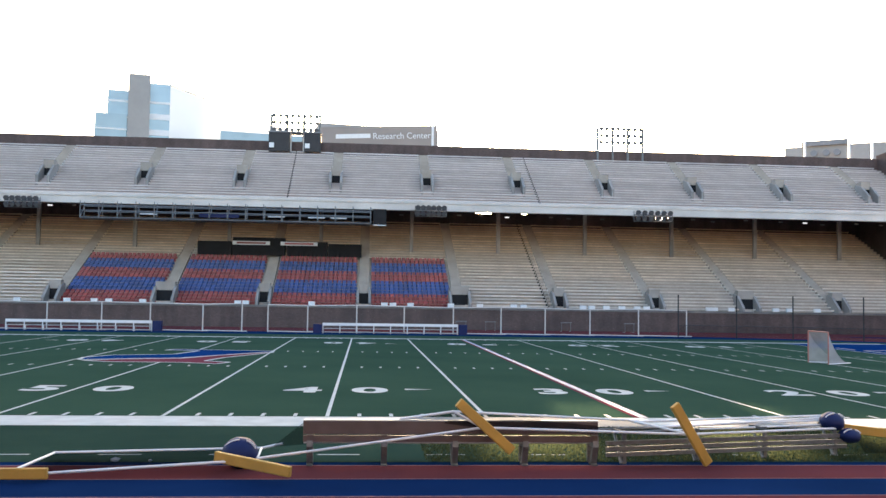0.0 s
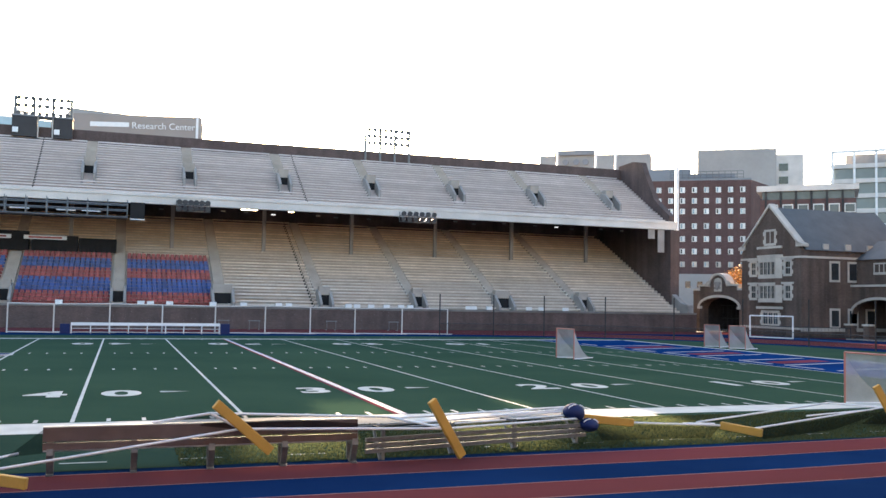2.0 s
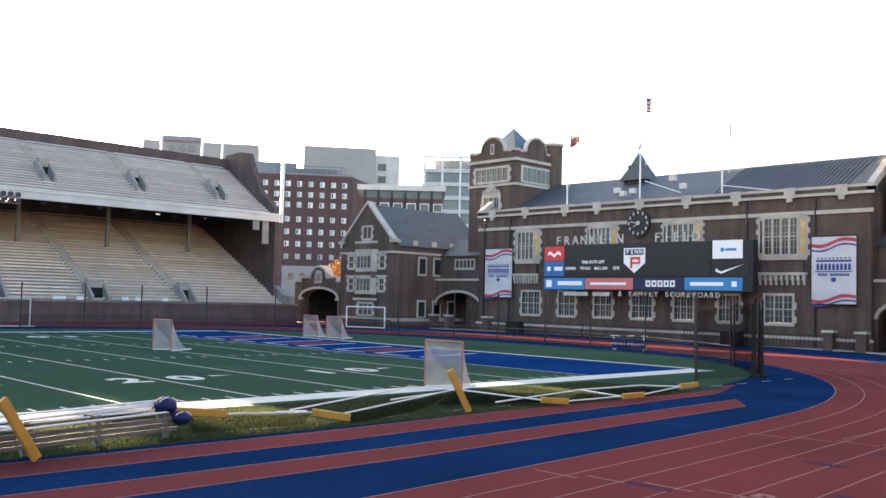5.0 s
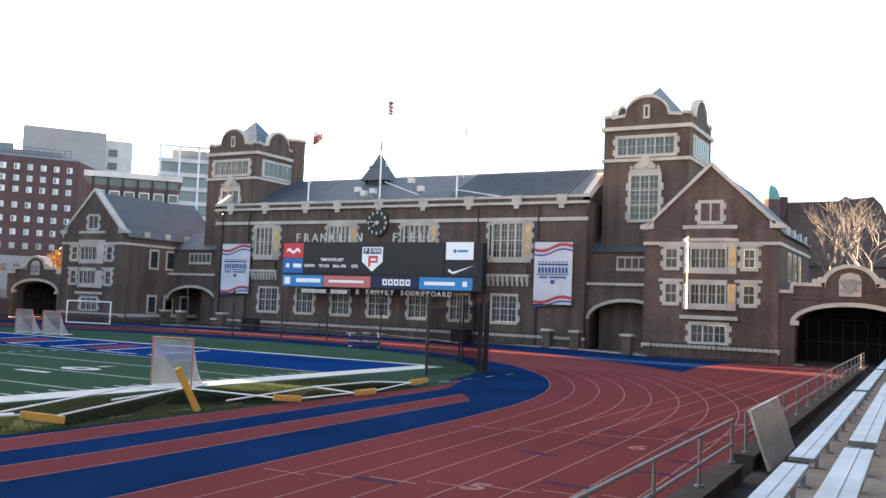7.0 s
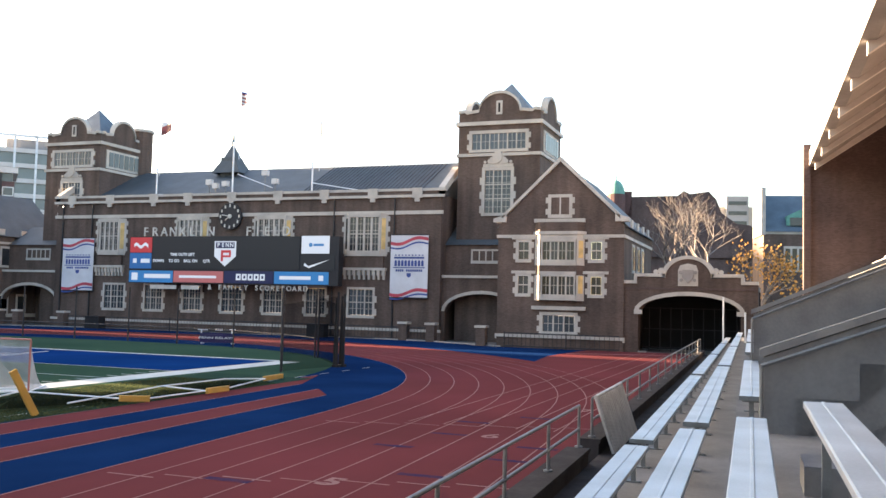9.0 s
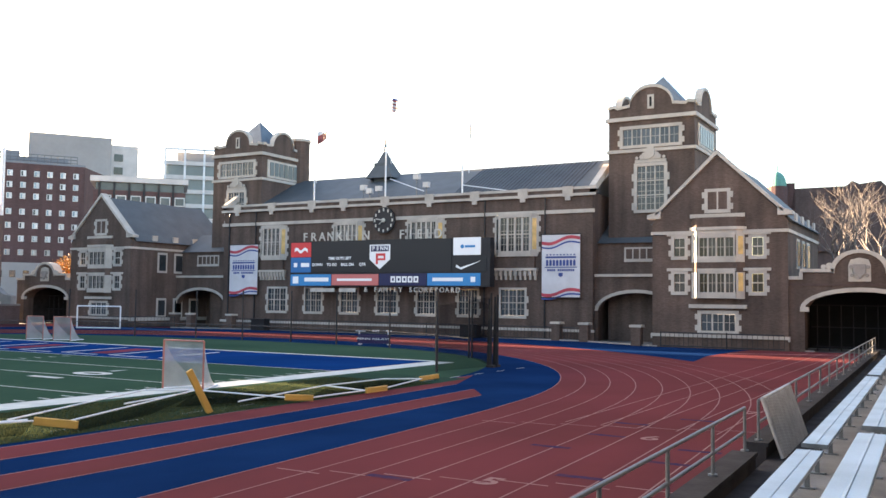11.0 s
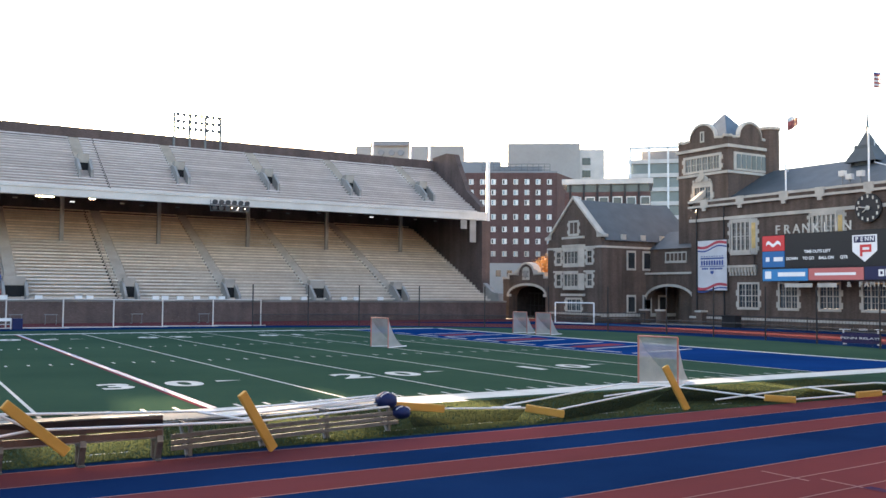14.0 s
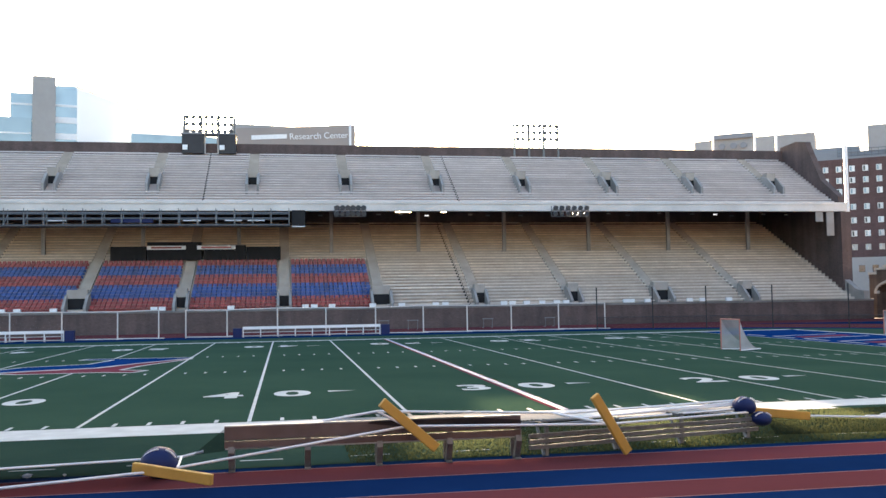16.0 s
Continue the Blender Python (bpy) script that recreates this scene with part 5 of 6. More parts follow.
part("foot", box(52.8, 53.7, -4.95, -4.55, 0, 0.12), HOLLOW, ng)


def lacrosse_goal(x, y, turn, red=True):
    """A lacrosse goal: square mouth, sloping net to a point behind."""
    th = thing("lacrosse_goal", "orange and white lacrosse goal with a pale net", "goal", group="lacrosse goals", at=(x, y, 0), turn=turn)
    for s in (-1, 1):
        part("upright", bar((s * 0.92, 0, 0), (s * 0.92, 0, 1.83), 0.035), GOALRED, th)
    part("crossbar", bar((-0.92, 0, 1.83), (0.92, 0, 1.83), 0.035), GOALRED, th)
    bm = bmesh.new()
    for s in (-1, 1):
        rod(bm, (s * 0.92, 0, 0.03), (0, 2.1, 0.03), 0.03)
    part("base", bm, WHITE, th)
    bm = bmesh.new()
    n = 8
    prof = [(0.0, 1.83)] + [(2.1 * (k / n) ** 1.0, 1.83 * (1 - k / n) ** 2.1 * 0.92 + 0.03) for k in range(1, n + 1)]
    rows = []
    for y1, z1 in prof:
        w = 0.92 * (1 - y1 / 2.1)
        rows.append([bm.verts.new((-w, y1, z1)), bm.verts.new((w + 1e-4, y1, z1))])
    for a, b in zip(rows, rows[1:]):
        bm.faces.new((a[0], a[1], b[1], b[0]))
    for s in (0, 1):
        foot = [bm.verts.new(((-1, 1)[s] * 0.92 * (1 - y1 / 2.1), y1, 0.03)) for y1, z1 in prof]
        for k in range(len(prof) - 1):
            bm.faces.new((rows[k][s], rows[k + 1][s], foot[k + 1], foot[k]))
    part("net", bm, WHITENET, th)
    return th


lacrosse_goal(36.2, 24.2, -82)
lacrosse_goal(35.05, -1.0, -83)
lacrosse_goal(56.4, 37.2, -86)
lacrosse_goal(56.6, 34.2, -86)
sg = thing("soccer_goal", "white soccer goal with a dark net by the far pavilion", "goal")
gx0, gy0, gx1, gy1 = 76.3, 57.6, 78.2, 53.0
for x, y in ((gx0, gy0), (gx1, gy1)):
    part("upright", bar((x, y, 0), (x, y, 2.4), 0.08), WHITE, sg)
for z in (0.06, 2.4):
    part("bar", bar((gx0, gy0, z), (gx1, gy1, z), 0.07), WHITE, sg)
part("net", sheet(bmesh.new(), [(gx0, gy0, 0.1), (gx1, gy1, 0.1), (gx1, gy1, 2.35), (gx0, gy0, 2.35)]), bpy.data.materials["pale_fence_mesh"], sg)


def hurdle(x, y, turn, named=False):
    th = thing("hurdle", "steel track hurdle with a dark printed board" if named else "plain steel track hurdle", "hurdle", group="hurdles", at=(x, y, 0), turn=turn)
    bm = bmesh.new()
    for s in (-1, 1):
        rod(bm, (s * 0.5, 0, 0.02), (s * 0.5, 0, 0.98), 0.025)
        rod(bm, (s * 0.5, 0, 0.03), (s * 0.5, 0.6, 0.03), 0.03)
    part("frame", bm, WHITE if named else GALV, th)
    part("bar_board", box(-0.62, 0.62, -0.02, 0.02, 0.93, 1.03), WHITE if named else GALV, th)
    if named:
        part("dark_stripe", box(-0.28, -0.05, -0.03, -0.02, 0.93, 1.03), DARK_STEEL, th)
        part("dark_stripe", box(0.2, 0.42, -0.03, -0.02, 0.93, 1.03), DARK_STEEL, th)
        part("banner", box(-0.55, 0.55, -0.035, -0.01, 0.1, 0.74), material("navy_cloth", (0.03, 0.02, 0.09), 0.8), th)
        t = lettering("PENN RELAYS", 0.19, WHITE, "letters", th, 0.004, 0.003)
        t.matrix_basis = pose(0, -0.045, 0.42, 90, 0, 0)
    return th


big = hurdle(68.4, 13.2, -72, True)
big.scale = (2.3, 1.0, 1.1)
for x, y in ((20.5, 71), (23.6, 70.5), (32.0, 71.2), (38.8, 70.4)):
    hurdle(x, y, 4 * math.sin(x))


def team_bench(x0, x1, y):
    th = thing("team_bench", "long white team bench with backrest beside the far sideline", "bench", group="team benches")
    part("seat", box(x0, x1, y, y + 0.32, 0.42, 0.47), ALU, th)
    part("backrest", box(x0, x1, y - 0.06, y, 0.72, 0.98), WHITE, th)
    part("foot_rail", box(x0, x1, y - 0.2, y - 0.1, 0.12, 0.17), ALU, th)
    for k in range(9):
        x = x0 + (x1 - x0) * k / 8
        bm = bmesh.new()
        bx(bm, x - 0.04, x + 0.04, y - 0.04, y + 0.02, 0, 0.98)
        bx(bm, x - 0.04, x + 0.04, y + 0.26, y + 0.3, 0, 0.42)
        part("leg", bm, WHITE, th)
    part("blue_end_box", box(x1 + 0.1, x1 + 0.9, y - 0.2, y + 0.4, 0, 0.95), VINYL, th)
    if x0 > 0:
        part("blue_end_box", box(x0 - 0.9, x0 - 0.1, y - 0.2, y + 0.4, 0, 0.85), VINYL, th)


team_bench(-22.2, -9.3, 59.2)
team_bench(6.3, 18.9, 59.2)

# near benches by the sideline
nb = thing("player_bench", "long brown-backed player bench on the edge of the turf", "bench")
BOARD = material("brown_board", (0.11, 0.075, 0.07), 0.5, vary=0.15, scale=3, grain=12)
part("backrest", box(8.97, 15.0, -7.62, -7.56, 0.66, 0.92), BOARD, nb)
part("backrest", box(8.97, 15.0, -7.6, -7.55, 0.5, 0.63), BOARD, nb)
part("back_edge", box(8.97, 15.0, -7.63, -7.55, 0.92, 0.945), ALU, nb)
part("seat", box(8.97, 15.0, -7.4, -7.05, 0.44, 0.49), ALU, nb)
for x in (9.1, 10.6, 12.05, 13.5, 14.96):
    bm = bmesh.new()
    prism(bm, [(-7.62, 0.4), (-7.54, 0.9), (-7.48, 0.9), (-7.5, 0.4), (-7.3, 0.0), (-7.42, 0.0)], "x", x - 0.06, x + 0.06)
    bx(bm, x - 0.05, x + 0.05, -7.5, -7.05, 0.38, 0.44)
    bx(bm, x - 0.05, x + 0.05, -7.1, -7.04, 0, 0.38)
    bx(bm, x - 0.06, x + 0.06, -7.55, -7.25, 0, 0.04)
    part("leg", bm, GALV, nb)
b2 = thing("slatted_bench", "grey aluminium bleacher bench with three rails", "bench", at=(15.2, -7.35, 0), turn=11.5)
for z in (0.5, 0.38, 0.26):
    part("rail", box(0, 6.0, -0.12, -0.07, z - 0.085, z), GALV, b2)
for x in (0.45, 2.2, 3.9, 5.75):
    bm = bmesh.new()
    bx(bm, x - 0.04, x + 0.04, -0.06, 0.0, 0, 0.7)
    bx(bm, x - 0.04, x + 0.04, -0.06, 0.5, 0.62, 0.68)
    rod(bm, (x, 0.45, 0.66), (x - 0.1, -0.1, 0.03), 0.035, 6)
    part("leg", bm, GALV, b2)


def white_bag(x, y, z, r, squash, name="vinyl_bag"):
    th = thing(name, "blue vinyl weight bag with pale markings lying by the bench", "bag", group="blue bags", at=(x, y, z))
    bm = bmesh.new()
    bmesh.ops.create_uvsphere(bm, u_segments=20, v_segments=12, radius=r)
    for v in bm.verts:
        v.co.z *= squash
        v.co += v.co.normalized() * 0.04 * noise.noise(v.co * 4)
    for f in bm.faces:
        f.smooth = True
    part("bag_body", bm, VINYL, th)
    for a0, a1 in ((0.4, 1.2), (1.6, 2.6)):
        g = bmesh.new()
        for k in range(5):
            a, b = a0 + (a1 - a0) * k / 5, a0 + (a1 - a0) * (k + 1) / 5
            rod(g, (r * 0.93 * math.cos(a), -r * 0.45, r * squash * 0.93 * math.sin(a)), (r * 0.93 * math.cos(b), -r * 0.45, r * squash * 0.93 * math.sin(b)), 0.015, 5)
        part("strap", g, WHITE, th)


white_bag(7.76, -7.7, 0.3, 0.36, 0.85)
white_bag(20.85, -6.1, 0.75, 0.27, 0.8)
white_bag(21.15, -6.3, 0.46, 0.24, 0.7)

# fallen barrier sections: white poles, black net and yellow end pads
PADS = [((2.2, -9.04, 0.15), (4.48, -9.04, 0.15)), ((7.39, -8.43, 0.35), (8.84, -9.16, 0.2)), ((12.07, -8.0, 1.34), (13.16, -7.85, 0.38)), ((16.53, -7.91, 1.3), (17.29, -7.74, 0.1)),
        ((21.07, -6.2, 0.61), (22.56, -6.0, 0.43)), ((25.18, -6.08, 0.3), (25.78, -6.92, 0.2)), ((29.78, -6.67, 1.3), (30.44, -6.88, 0.05)), ((33.9, -6.87, 0.2), (34.66, -7.4, 0.15)),
        ((37.77, -7.42, 0.15), (39.05, -7.44, 0.15)), ((43.3, -6.34, 0.15), (44.96, -6.23, 0.15))]
POLES = [
    [[(3.79, -8.71, 0.15), (3.89, -6.82, 0.15), (8.1, -7.14, 0.3)], [(4.48, -9.0, 0.15), (7.7, -8.55, 0.28)]],
    [[(8.5, -6.9, 0.35), (8.1, -7.14, 0.3), (8.1, -7.9, 0.22), (12.58, -7.8, 0.82)]],
    [[(10.9, -7.5, 0.95), (11.99, -7.7, 1.13), (16.17, -6.5, 0.8)], [(11.99, -7.7, 1.13), (12.58, -7.8, 0.82), (16.91, -7.8, 0.7)], [(15.9, -6.4, 0.82), (16.91, -7.8, 0.7)]],
    [[(16.91, -7.8, 0.7), (21.07, -6.2, 0.61)], [(15.1, -6.9, 0.66), (20.8, -5.9, 0.75)], [(15.6, -6.9, 0.6), (20.8, -6.0, 0.66)], [(16.2, -6.5, 0.78), (20.8, -5.8, 0.84)], [(17.2, -6.6, 0.7), (20.8, -5.85, 0.8)]],
    [[(22.56, -6.0, 0.43), (25.18, -6.08, 0.3)], [(24.2, -5.8, 0.34), (25.1, -5.9, 0.32)]],
    [[(24.9, -5.4, 0.3), (32.22, -2.17, 0.3), (33.14, -3.57, 0.3)], [(25.6, -6.6, 0.25), (33.1, -3.6, 0.3)], [(29.6, -4.2, 0.2), (33.0, -3.3, 0.2)]],
    [[(33.14, -3.57, 0.3), (33.9, -6.87, 0.2)]],
    [[(32.4, -6.2, 0.15), (37.97, -5.37, 0.2), (37.77, -7.35, 0.15)], [(34.66, -7.3, 0.15), (37.9, -7.35, 0.15)], [(37.97, -5.37, 0.2), (41.77, -5.48, 0.2), (43.3, -6.34, 0.15)]],
    [[(39.05, -7.4, 0.15), (43.3, -6.4, 0.15)]],
    [],
]
NETS = {0: [(3.85, -8.7, 0.14), (3.92, -6.85, 0.14), (8.05, -7.15, 0.28), (7.7, -8.5, 0.26), (4.5, -8.95, 0.14)], 1: [(8.3, -7.0, 0.3), (9.0, -7.5, 0.9), (11.4, -7.3, 0.6), (9.2, -7.3, 0.42)],
        2: [(11.1, -7.5, 0.95), (12.0, -7.65, 1.1), (16.1, -6.5, 0.78), (16.8, -7.75, 0.68), (12.6, -7.75, 0.8)], 3: [(15.3, -6.85, 0.62), (20.8, -5.9, 0.72), (20.9, -6.1, 0.62), (16.9, -7.6, 0.66)],
        4: [(21.3, -6.2, 0.5), (22.6, -6.0, 0.38), (25.1, -6.1, 0.25), (24.6, -6.4, 0.05), (21.4, -6.5, 0.1)], 5: [(25.6, -6.5, 0.2), (32.2, -4.0, 0.2), (33.0, -3.8, 0.2), (29.0, -5.9, 0.04), (25.9, -6.9, 0.04)],
        6: [(30.5, -5.4, 0.1), (33.1, -3.6, 0.22), (36.5, -5.6, 0.15), (33.9, -6.8, 0.12)], 7: [(35.0, -7.0, 0.1), (37.9, -5.5, 0.15), (37.8, -7.3, 0.1)], 8: [(38.2, -5.5, 0.14), (41.7, -5.6, 0.14), (43.2, -6.4, 0.1), (39.1, -7.3, 0.1), (38.0, -6.6, 0.1)]}
for k, (a, b) in enumerate(PADS):
    th = thing("fallen_barrier", "collapsed white-poled net barrier with a yellow padded foot", "barrier", group="fallen barriers")
    a, b = Vector(a), Vector(b)
    d = (b - a).normalized()
    bm = bmesh.new()
    bx(bm, -0.02, (b - a).length + 0.02, -0.05, 0.05, -0.1, 0.1)
    bmesh.ops.bevel(bm, geom=bm.edges[:], offset=0.015, segments=1, affect="EDGES")
    side = d.cross(Vector((0, 0, 1))).normalized()
    bm.transform(Matrix.Translation(a) @ Matrix((d, side, d.cross(side))).transposed().to_4x4())
    part("yellow_pad", bm, YELLOW, th, "yellow padded foot")
    for line in POLES[k]:
        g = bmesh.new()
        for p, q in zip(line, line[1:]):
            rod(g, p, q, 0.026, 8)
        part("pole", g, WHITE, th)
    if k in NETS:
        part("net", sheet(bmesh.new(), NETS[k]), BLACKNET, th, "black netting")
random.seed(3)
for x, y in ((5.2, -7.2), (5.9, -7.25)):
    bm = bmesh.new()
    bmesh.ops.create_icosphere(bm, subdivisions=1, radius=0.1 if x < 5.5 else 0.04)
    for v in bm.verts:
        v.co *= random.uniform(0.6, 1.2)
        v.co.z *= 0.6
        v.co += Vector((x, y, 0.07))
    solid("paper_scrap", bm, WHITE, "crumpled white paper scrap on the turf edge", "litter")

# low piers and rails in front of the hall
for x, y in ((87.4, 6.0), (86.6, 3.0), (83.0, -2.9), (87.0, 45.2), (86.6, 51.0), (86.6, 53.6)):
    th = thing("gate_pier", "short brick gate pier with a stone cap", "pier", group="gate piers", at=(x, y, 0))
    part("shaft", box(-0.4, 0.4, -0.4, 0.4, 0, 1.5), BRICK, th)
    part("cap", box(-0.5, 0.5, -0.5, 0.5, 1.5, 1.7), STONE, th)


def iron_rail(pts, h=1.2):
    th = thing("iron_railing", "black iron railing in front of the hall", "railing", group="iron railings")
    for a, b in zip(pts, pts[1:]):
        for z in (0.15, h):
            part("rail", bar((*a, z), (*b, z), 0.045), DARK_STEEL, th)
        n = max(2, int(math.dist(a, b) / 0.35))
        bm = bmesh.new()
        for k in range(n + 1):
            x, y = a[0] + (b[0] - a[0]) * k / n, a[1] + (b[1] - a[1]) * k / n
            rod(bm, (x, y, 0.1), (x, y, h), 0.02, 4)
        tagged(part("railing_infill", bm, DARK_STEEL, th), kind="stuff")
        part("post", bar((*a, 0), (*a, h + 0.1), 0.05), DARK_STEEL, th)


iron_rail([(87.4, 6.4), (87.6, 20), (87.6, 32), (87.2, 44.8)])
iron_rail([(87.3, 5.6), (86.7, 3.4)])
iron_rail([(81.9, -5.2), (81.6, -10.4), (81.6, -14.6)])
iron_rail([(86.0, 53.0), (81.6, 57), (81.4, 66)])
for y in (40.6, 14.5):
    th = thing("black_bin", "black equipment box by the hall railing", "box", at=(86.6, y, 0))
    part("body", box(-0.5, 0.5, -0.9, 0.9, 0, 1.2), HOLLOW, th)
    part("lid", box(-0.55, 0.55, -0.95, 0.95, 1.2, 1.28), DARK_STEEL, th)

# ---- on the hall's roof ----
for y, z0, z1 in ((37.0, 14.3, 17.2), (27.4, 14.3, 19.8), (18.0, 14.3, 17.2)):
    part("flagpole", bar((91.0, y, z0), (91.0, y, z1 + (0.2 if z1 < 19 else 0)), 0.09), WHITE, hall)
part("slim_pole", bar((97.0, 30.7, 17), (97.0, 30.7, 26.8), 0.05), WHITE, hall)
part("slim_pole", bar((97.0, 20.5, 17), (97.0, 20.5, 23.2), 0.04), WHITE, hall)
part("slim_pole", bar((97.0, 41.4, 17), (97.0, 41.4, 23.6), 0.04), WHITE, hall)


def flag(x, y, z, w, h, mats, label, lean):
    th = thing("flag", label, "flag", group="roof flags", at=(x, y, z))
    n = 6
    for s in range(len(mats)):
        bm = bmesh.new()
        for k in range(n):
            u0, u1 = k / n, (k + 1) / n
            z0, z1 = h * s / len(mats), h * (s + 1) / len(mats)
            f = lambda u: 0.15 * math.sin(5 * u)
            sheet(bm, [(f(u0), -w * u0, z0 + lean * u0), (f(u1), -w * u1, z0 + lean * u1), (f(u1), -w * u1, z1 + lean * u1), (f(u0), -w * u0, z1 + lean * u0)])
        part("stripe", bm, mats[s], th)


flag(97, 30.7, 25.2, 0.9, 1.6, [SEAT_RED, WHITE, SEAT_RED, WHITE, SEAT_RED, WHITE, SEAT_RED, BAN_B], "striped red and white flag hanging on a pole", -0.3)
flag(97, 20.5, 21.2, 0.4, 1.8, [WHITE], "pale limp flag on a slim pole", -0.4)
flag(97, 41.4, 22.2, 1.5, 1.5, [SEAT_RED, SEAT_RED, WHITE], "red and white flag on the roof", 0.5)
part("cupola", box(96.2, 97.8, 30.7, 32.5, 16.5, 19.2), SLATE, hall)
bm = bmesh.new()
base = [bm.verts.new(p) for p in ((95.6, 29.7, 17.4), (98.4, 29.7, 17.4), (98.4, 33.3, 17.4), (95.6, 33.3, 17.4))]
mid4 = [bm.verts.new(p) for p in ((96.4, 30.8, 19.3), (97.6, 30.8, 19.3), (97.6, 32.2, 19.3), (96.4, 32.2, 19.3))]
top = bm.verts.new((97.0, 31.5, 20.9))
for k in range(4):
    bm.faces.new((base[k], base[(k + 1) % 4], mid4[(k + 1) % 4], mid4[k]))
    bm.faces.new((mid4[k], mid4[(k + 1) % 4], top))
part("cupola_roof", bm, SLATE, hall)
part("spire", rod(bmesh.new(), (97, 31.5, 20.4), (97, 31.5, 23.0), 0.22, 8, 0.03), BLUE_SLATE, hall)
for y, z in ((30.4, 15.4), (29.6, 15.0), (28.4, 15.2), (23.6, 16.2), (22.4, 15.3)):
    th = thing("roof_speaker", "pale rooftop loudspeaker box on a stand", "loudspeaker", group="rooftop speakers", at=(91.2, y, z))
    part("body", box(-0.25, 0.25, -0.32, 0.32, 0, 0.55), FASCIA, th)
    part("stem", bar((0, 0, 14.0 - z), (0, 0, 0), 0.06), GALV, th)
for a, b in (((91.0, 26.8, 16.4), (91.0, 22.6, 14.9)), ((91.0, 18.0, 15.3), (91.0, 12.5, 14.4)), ((91.0, 37.0, 14.5), (91.0, 33.0, 14.3))):
    part("stay", bar(a, b, 0.05), WHITE, hall)
for y in (43.6, 14.3, 7.9, 47.6):
    part("downpipe", bar((FX - 0.1, y, 0), (FX - 0.1, y, 13.3), 0.09), DARK_STEEL, hall)

# ---- the near stand, slightly skewed to the field ----
near = thing("near_stand", "concrete near stand with aluminium benches", "stand", kind="structure", at=(10.1, -26.4, 0), turn=1.7)
R1 = 1.62
TREADS = [(1.62, 1.13), (0.9, 1.58), (0.2, 1.93), (-0.52, 2.38)] + [(-1.24 - 0.72 * k, 2.83 + 0.45 * k) for k in range(11)]


def tiers(treads, x0, x1):
    pts = [(R1, -0.2)]
    for (a, z), (b, _) in zip(treads, treads[1:] + [(-9.2, 0)]):
        pts += [(a, z), (b, z)]
    return prism(bmesh.new(), pts + [(-9.2, -0.2)], "x", x0, x1)


part("steps", tiers(TREADS, -60, -4.0), NEAR_CONC, near)
part("steps", tiers(TREADS[:3] + TREADS[5:], -4.0, 12.3), NEAR_CONC, near, "worn concrete steps round a landing")
part("steps", tiers(TREADS, 12.3, 68), NEAR_CONC, near)
# the shadow along the gutter and low wall is in their dark colour
part("gutter", box(-60, 68, R1, 3.1, -0.2, 0.25), WALL_DARK, near)
part("low_wall", box(-60, 18.9, 3.1, 3.5, -0.05, 0.5), WALL_DARK, near)
part("low_wall", box(20.2, 68, 3.1, 3.5, -0.05, 0.5), WALL_DARK, near)
part("wall_cap", box(-60, 18.9, 3.06, 3.54, 0.5, 0.58), WALL_DARK, near)
part("wall_cap", box(20.2, 68, 3.06, 3.54, 0.5, 0.58), WALL_DARK, near)


def alu_bench(x0, x1, y, z, drop, w=0.31):
    """A bleacher bench: a flanged plank with a raised middle seam, end caps and steel brackets."""
    th = thing("bleacher_bench", "ribbed aluminium bleacher bench on steel brackets", "bench", group="near stand benches", at=(10.1, -26.4, 0), turn=1.7)
    h = w / 2
    bm = bmesh.new()
    prism(bm, [(y - h, z - 0.045), (y - h, z - 0.008), (y - h + 0.008, z), (y - 0.016, z), (y - 0.01, z + 0.006), (y + 0.01, z + 0.006), (y + 0.016, z), (y + h - 0.008, z), (y + h, z - 0.008), (y + h, z - 0.045)], "x", x0 + 0.01, x1 - 0.01)
    part("plank", bm, ALU, th)
    for e in (x0, x1 - 0.012):
        part("end_cap", box(e, e + 0.012, y - h - 0.004, y + h + 0.004, z - 0.052, z + 0.003), GALV, th)
    n = max(2, int((x1 - x0) / 1.8))
    for k in range(n + 1):
        x = x0 + 0.3 + (x1 - x0 - 0.6) * k / n
        g = bmesh.new()
        bx(g, x - 0.03, x + 0.03, y - h + 0.03, y + h - 0.03, z - 0.095, z - 0.046)
        bx(g, x - 0.03, x + 0.03, y - 0.03, y + 0.03, z - drop + 0.02, z - 0.095)
        bx(g, x - 0.06, x + 0.06, y - 0.1, y + 0.1, z - drop, z - drop + 0.02)
        part("bracket", g, GALV, th)


for a, b in ((-2, 13.0), (13.55, 27.2), (27.9, 40.4), (41.0, 54.0), (54.6, 66.5)):
    alu_bench(a, b, 1.46, 1.57, 0.44, 0.33)
for a, b in ((-2, 11.55), (12.2, 24.4), (25.0, 38), (38.6, 52), (52.6, 63)):
    alu_bench(a, b, 0.64, 2.02, 0.44)
for a, b in ((2.5, 10.05), (12.4, 21.2), (25.3, 32.5), (34, 45), (46, 57)):
    alu_bench(a, b, -0.015, 2.36, 0.43, 0.29)
alu_bench(2.6, 7.5, -0.5, 2.78, 0.85, 0.27)


def guard_rail(x0, x1, n):
    th = thing("guard_rail", "galvanised pipe guard rail along the front of the near stand", "railing", group="guard rails", at=(10.1, -26.4, 0), turn=1.7)
    for z in (0.95, 1.42):
        part("rail", bar((x0, 3.3, z), (x1, 3.3, z), 0.03), GALV, th)
    for k in range(n + 1):
        x = x0 + (x1 - x0) * k / n
        bm = bmesh.new()
        rod(bm, (x, 3.3, 0.58), (x, 3.3, 1.42), 0.03)
        rod(bm, (x, 3.3, 0.58), (x, 3.3, 0.61), 0.08)
        part("post", bm, GALV, th)


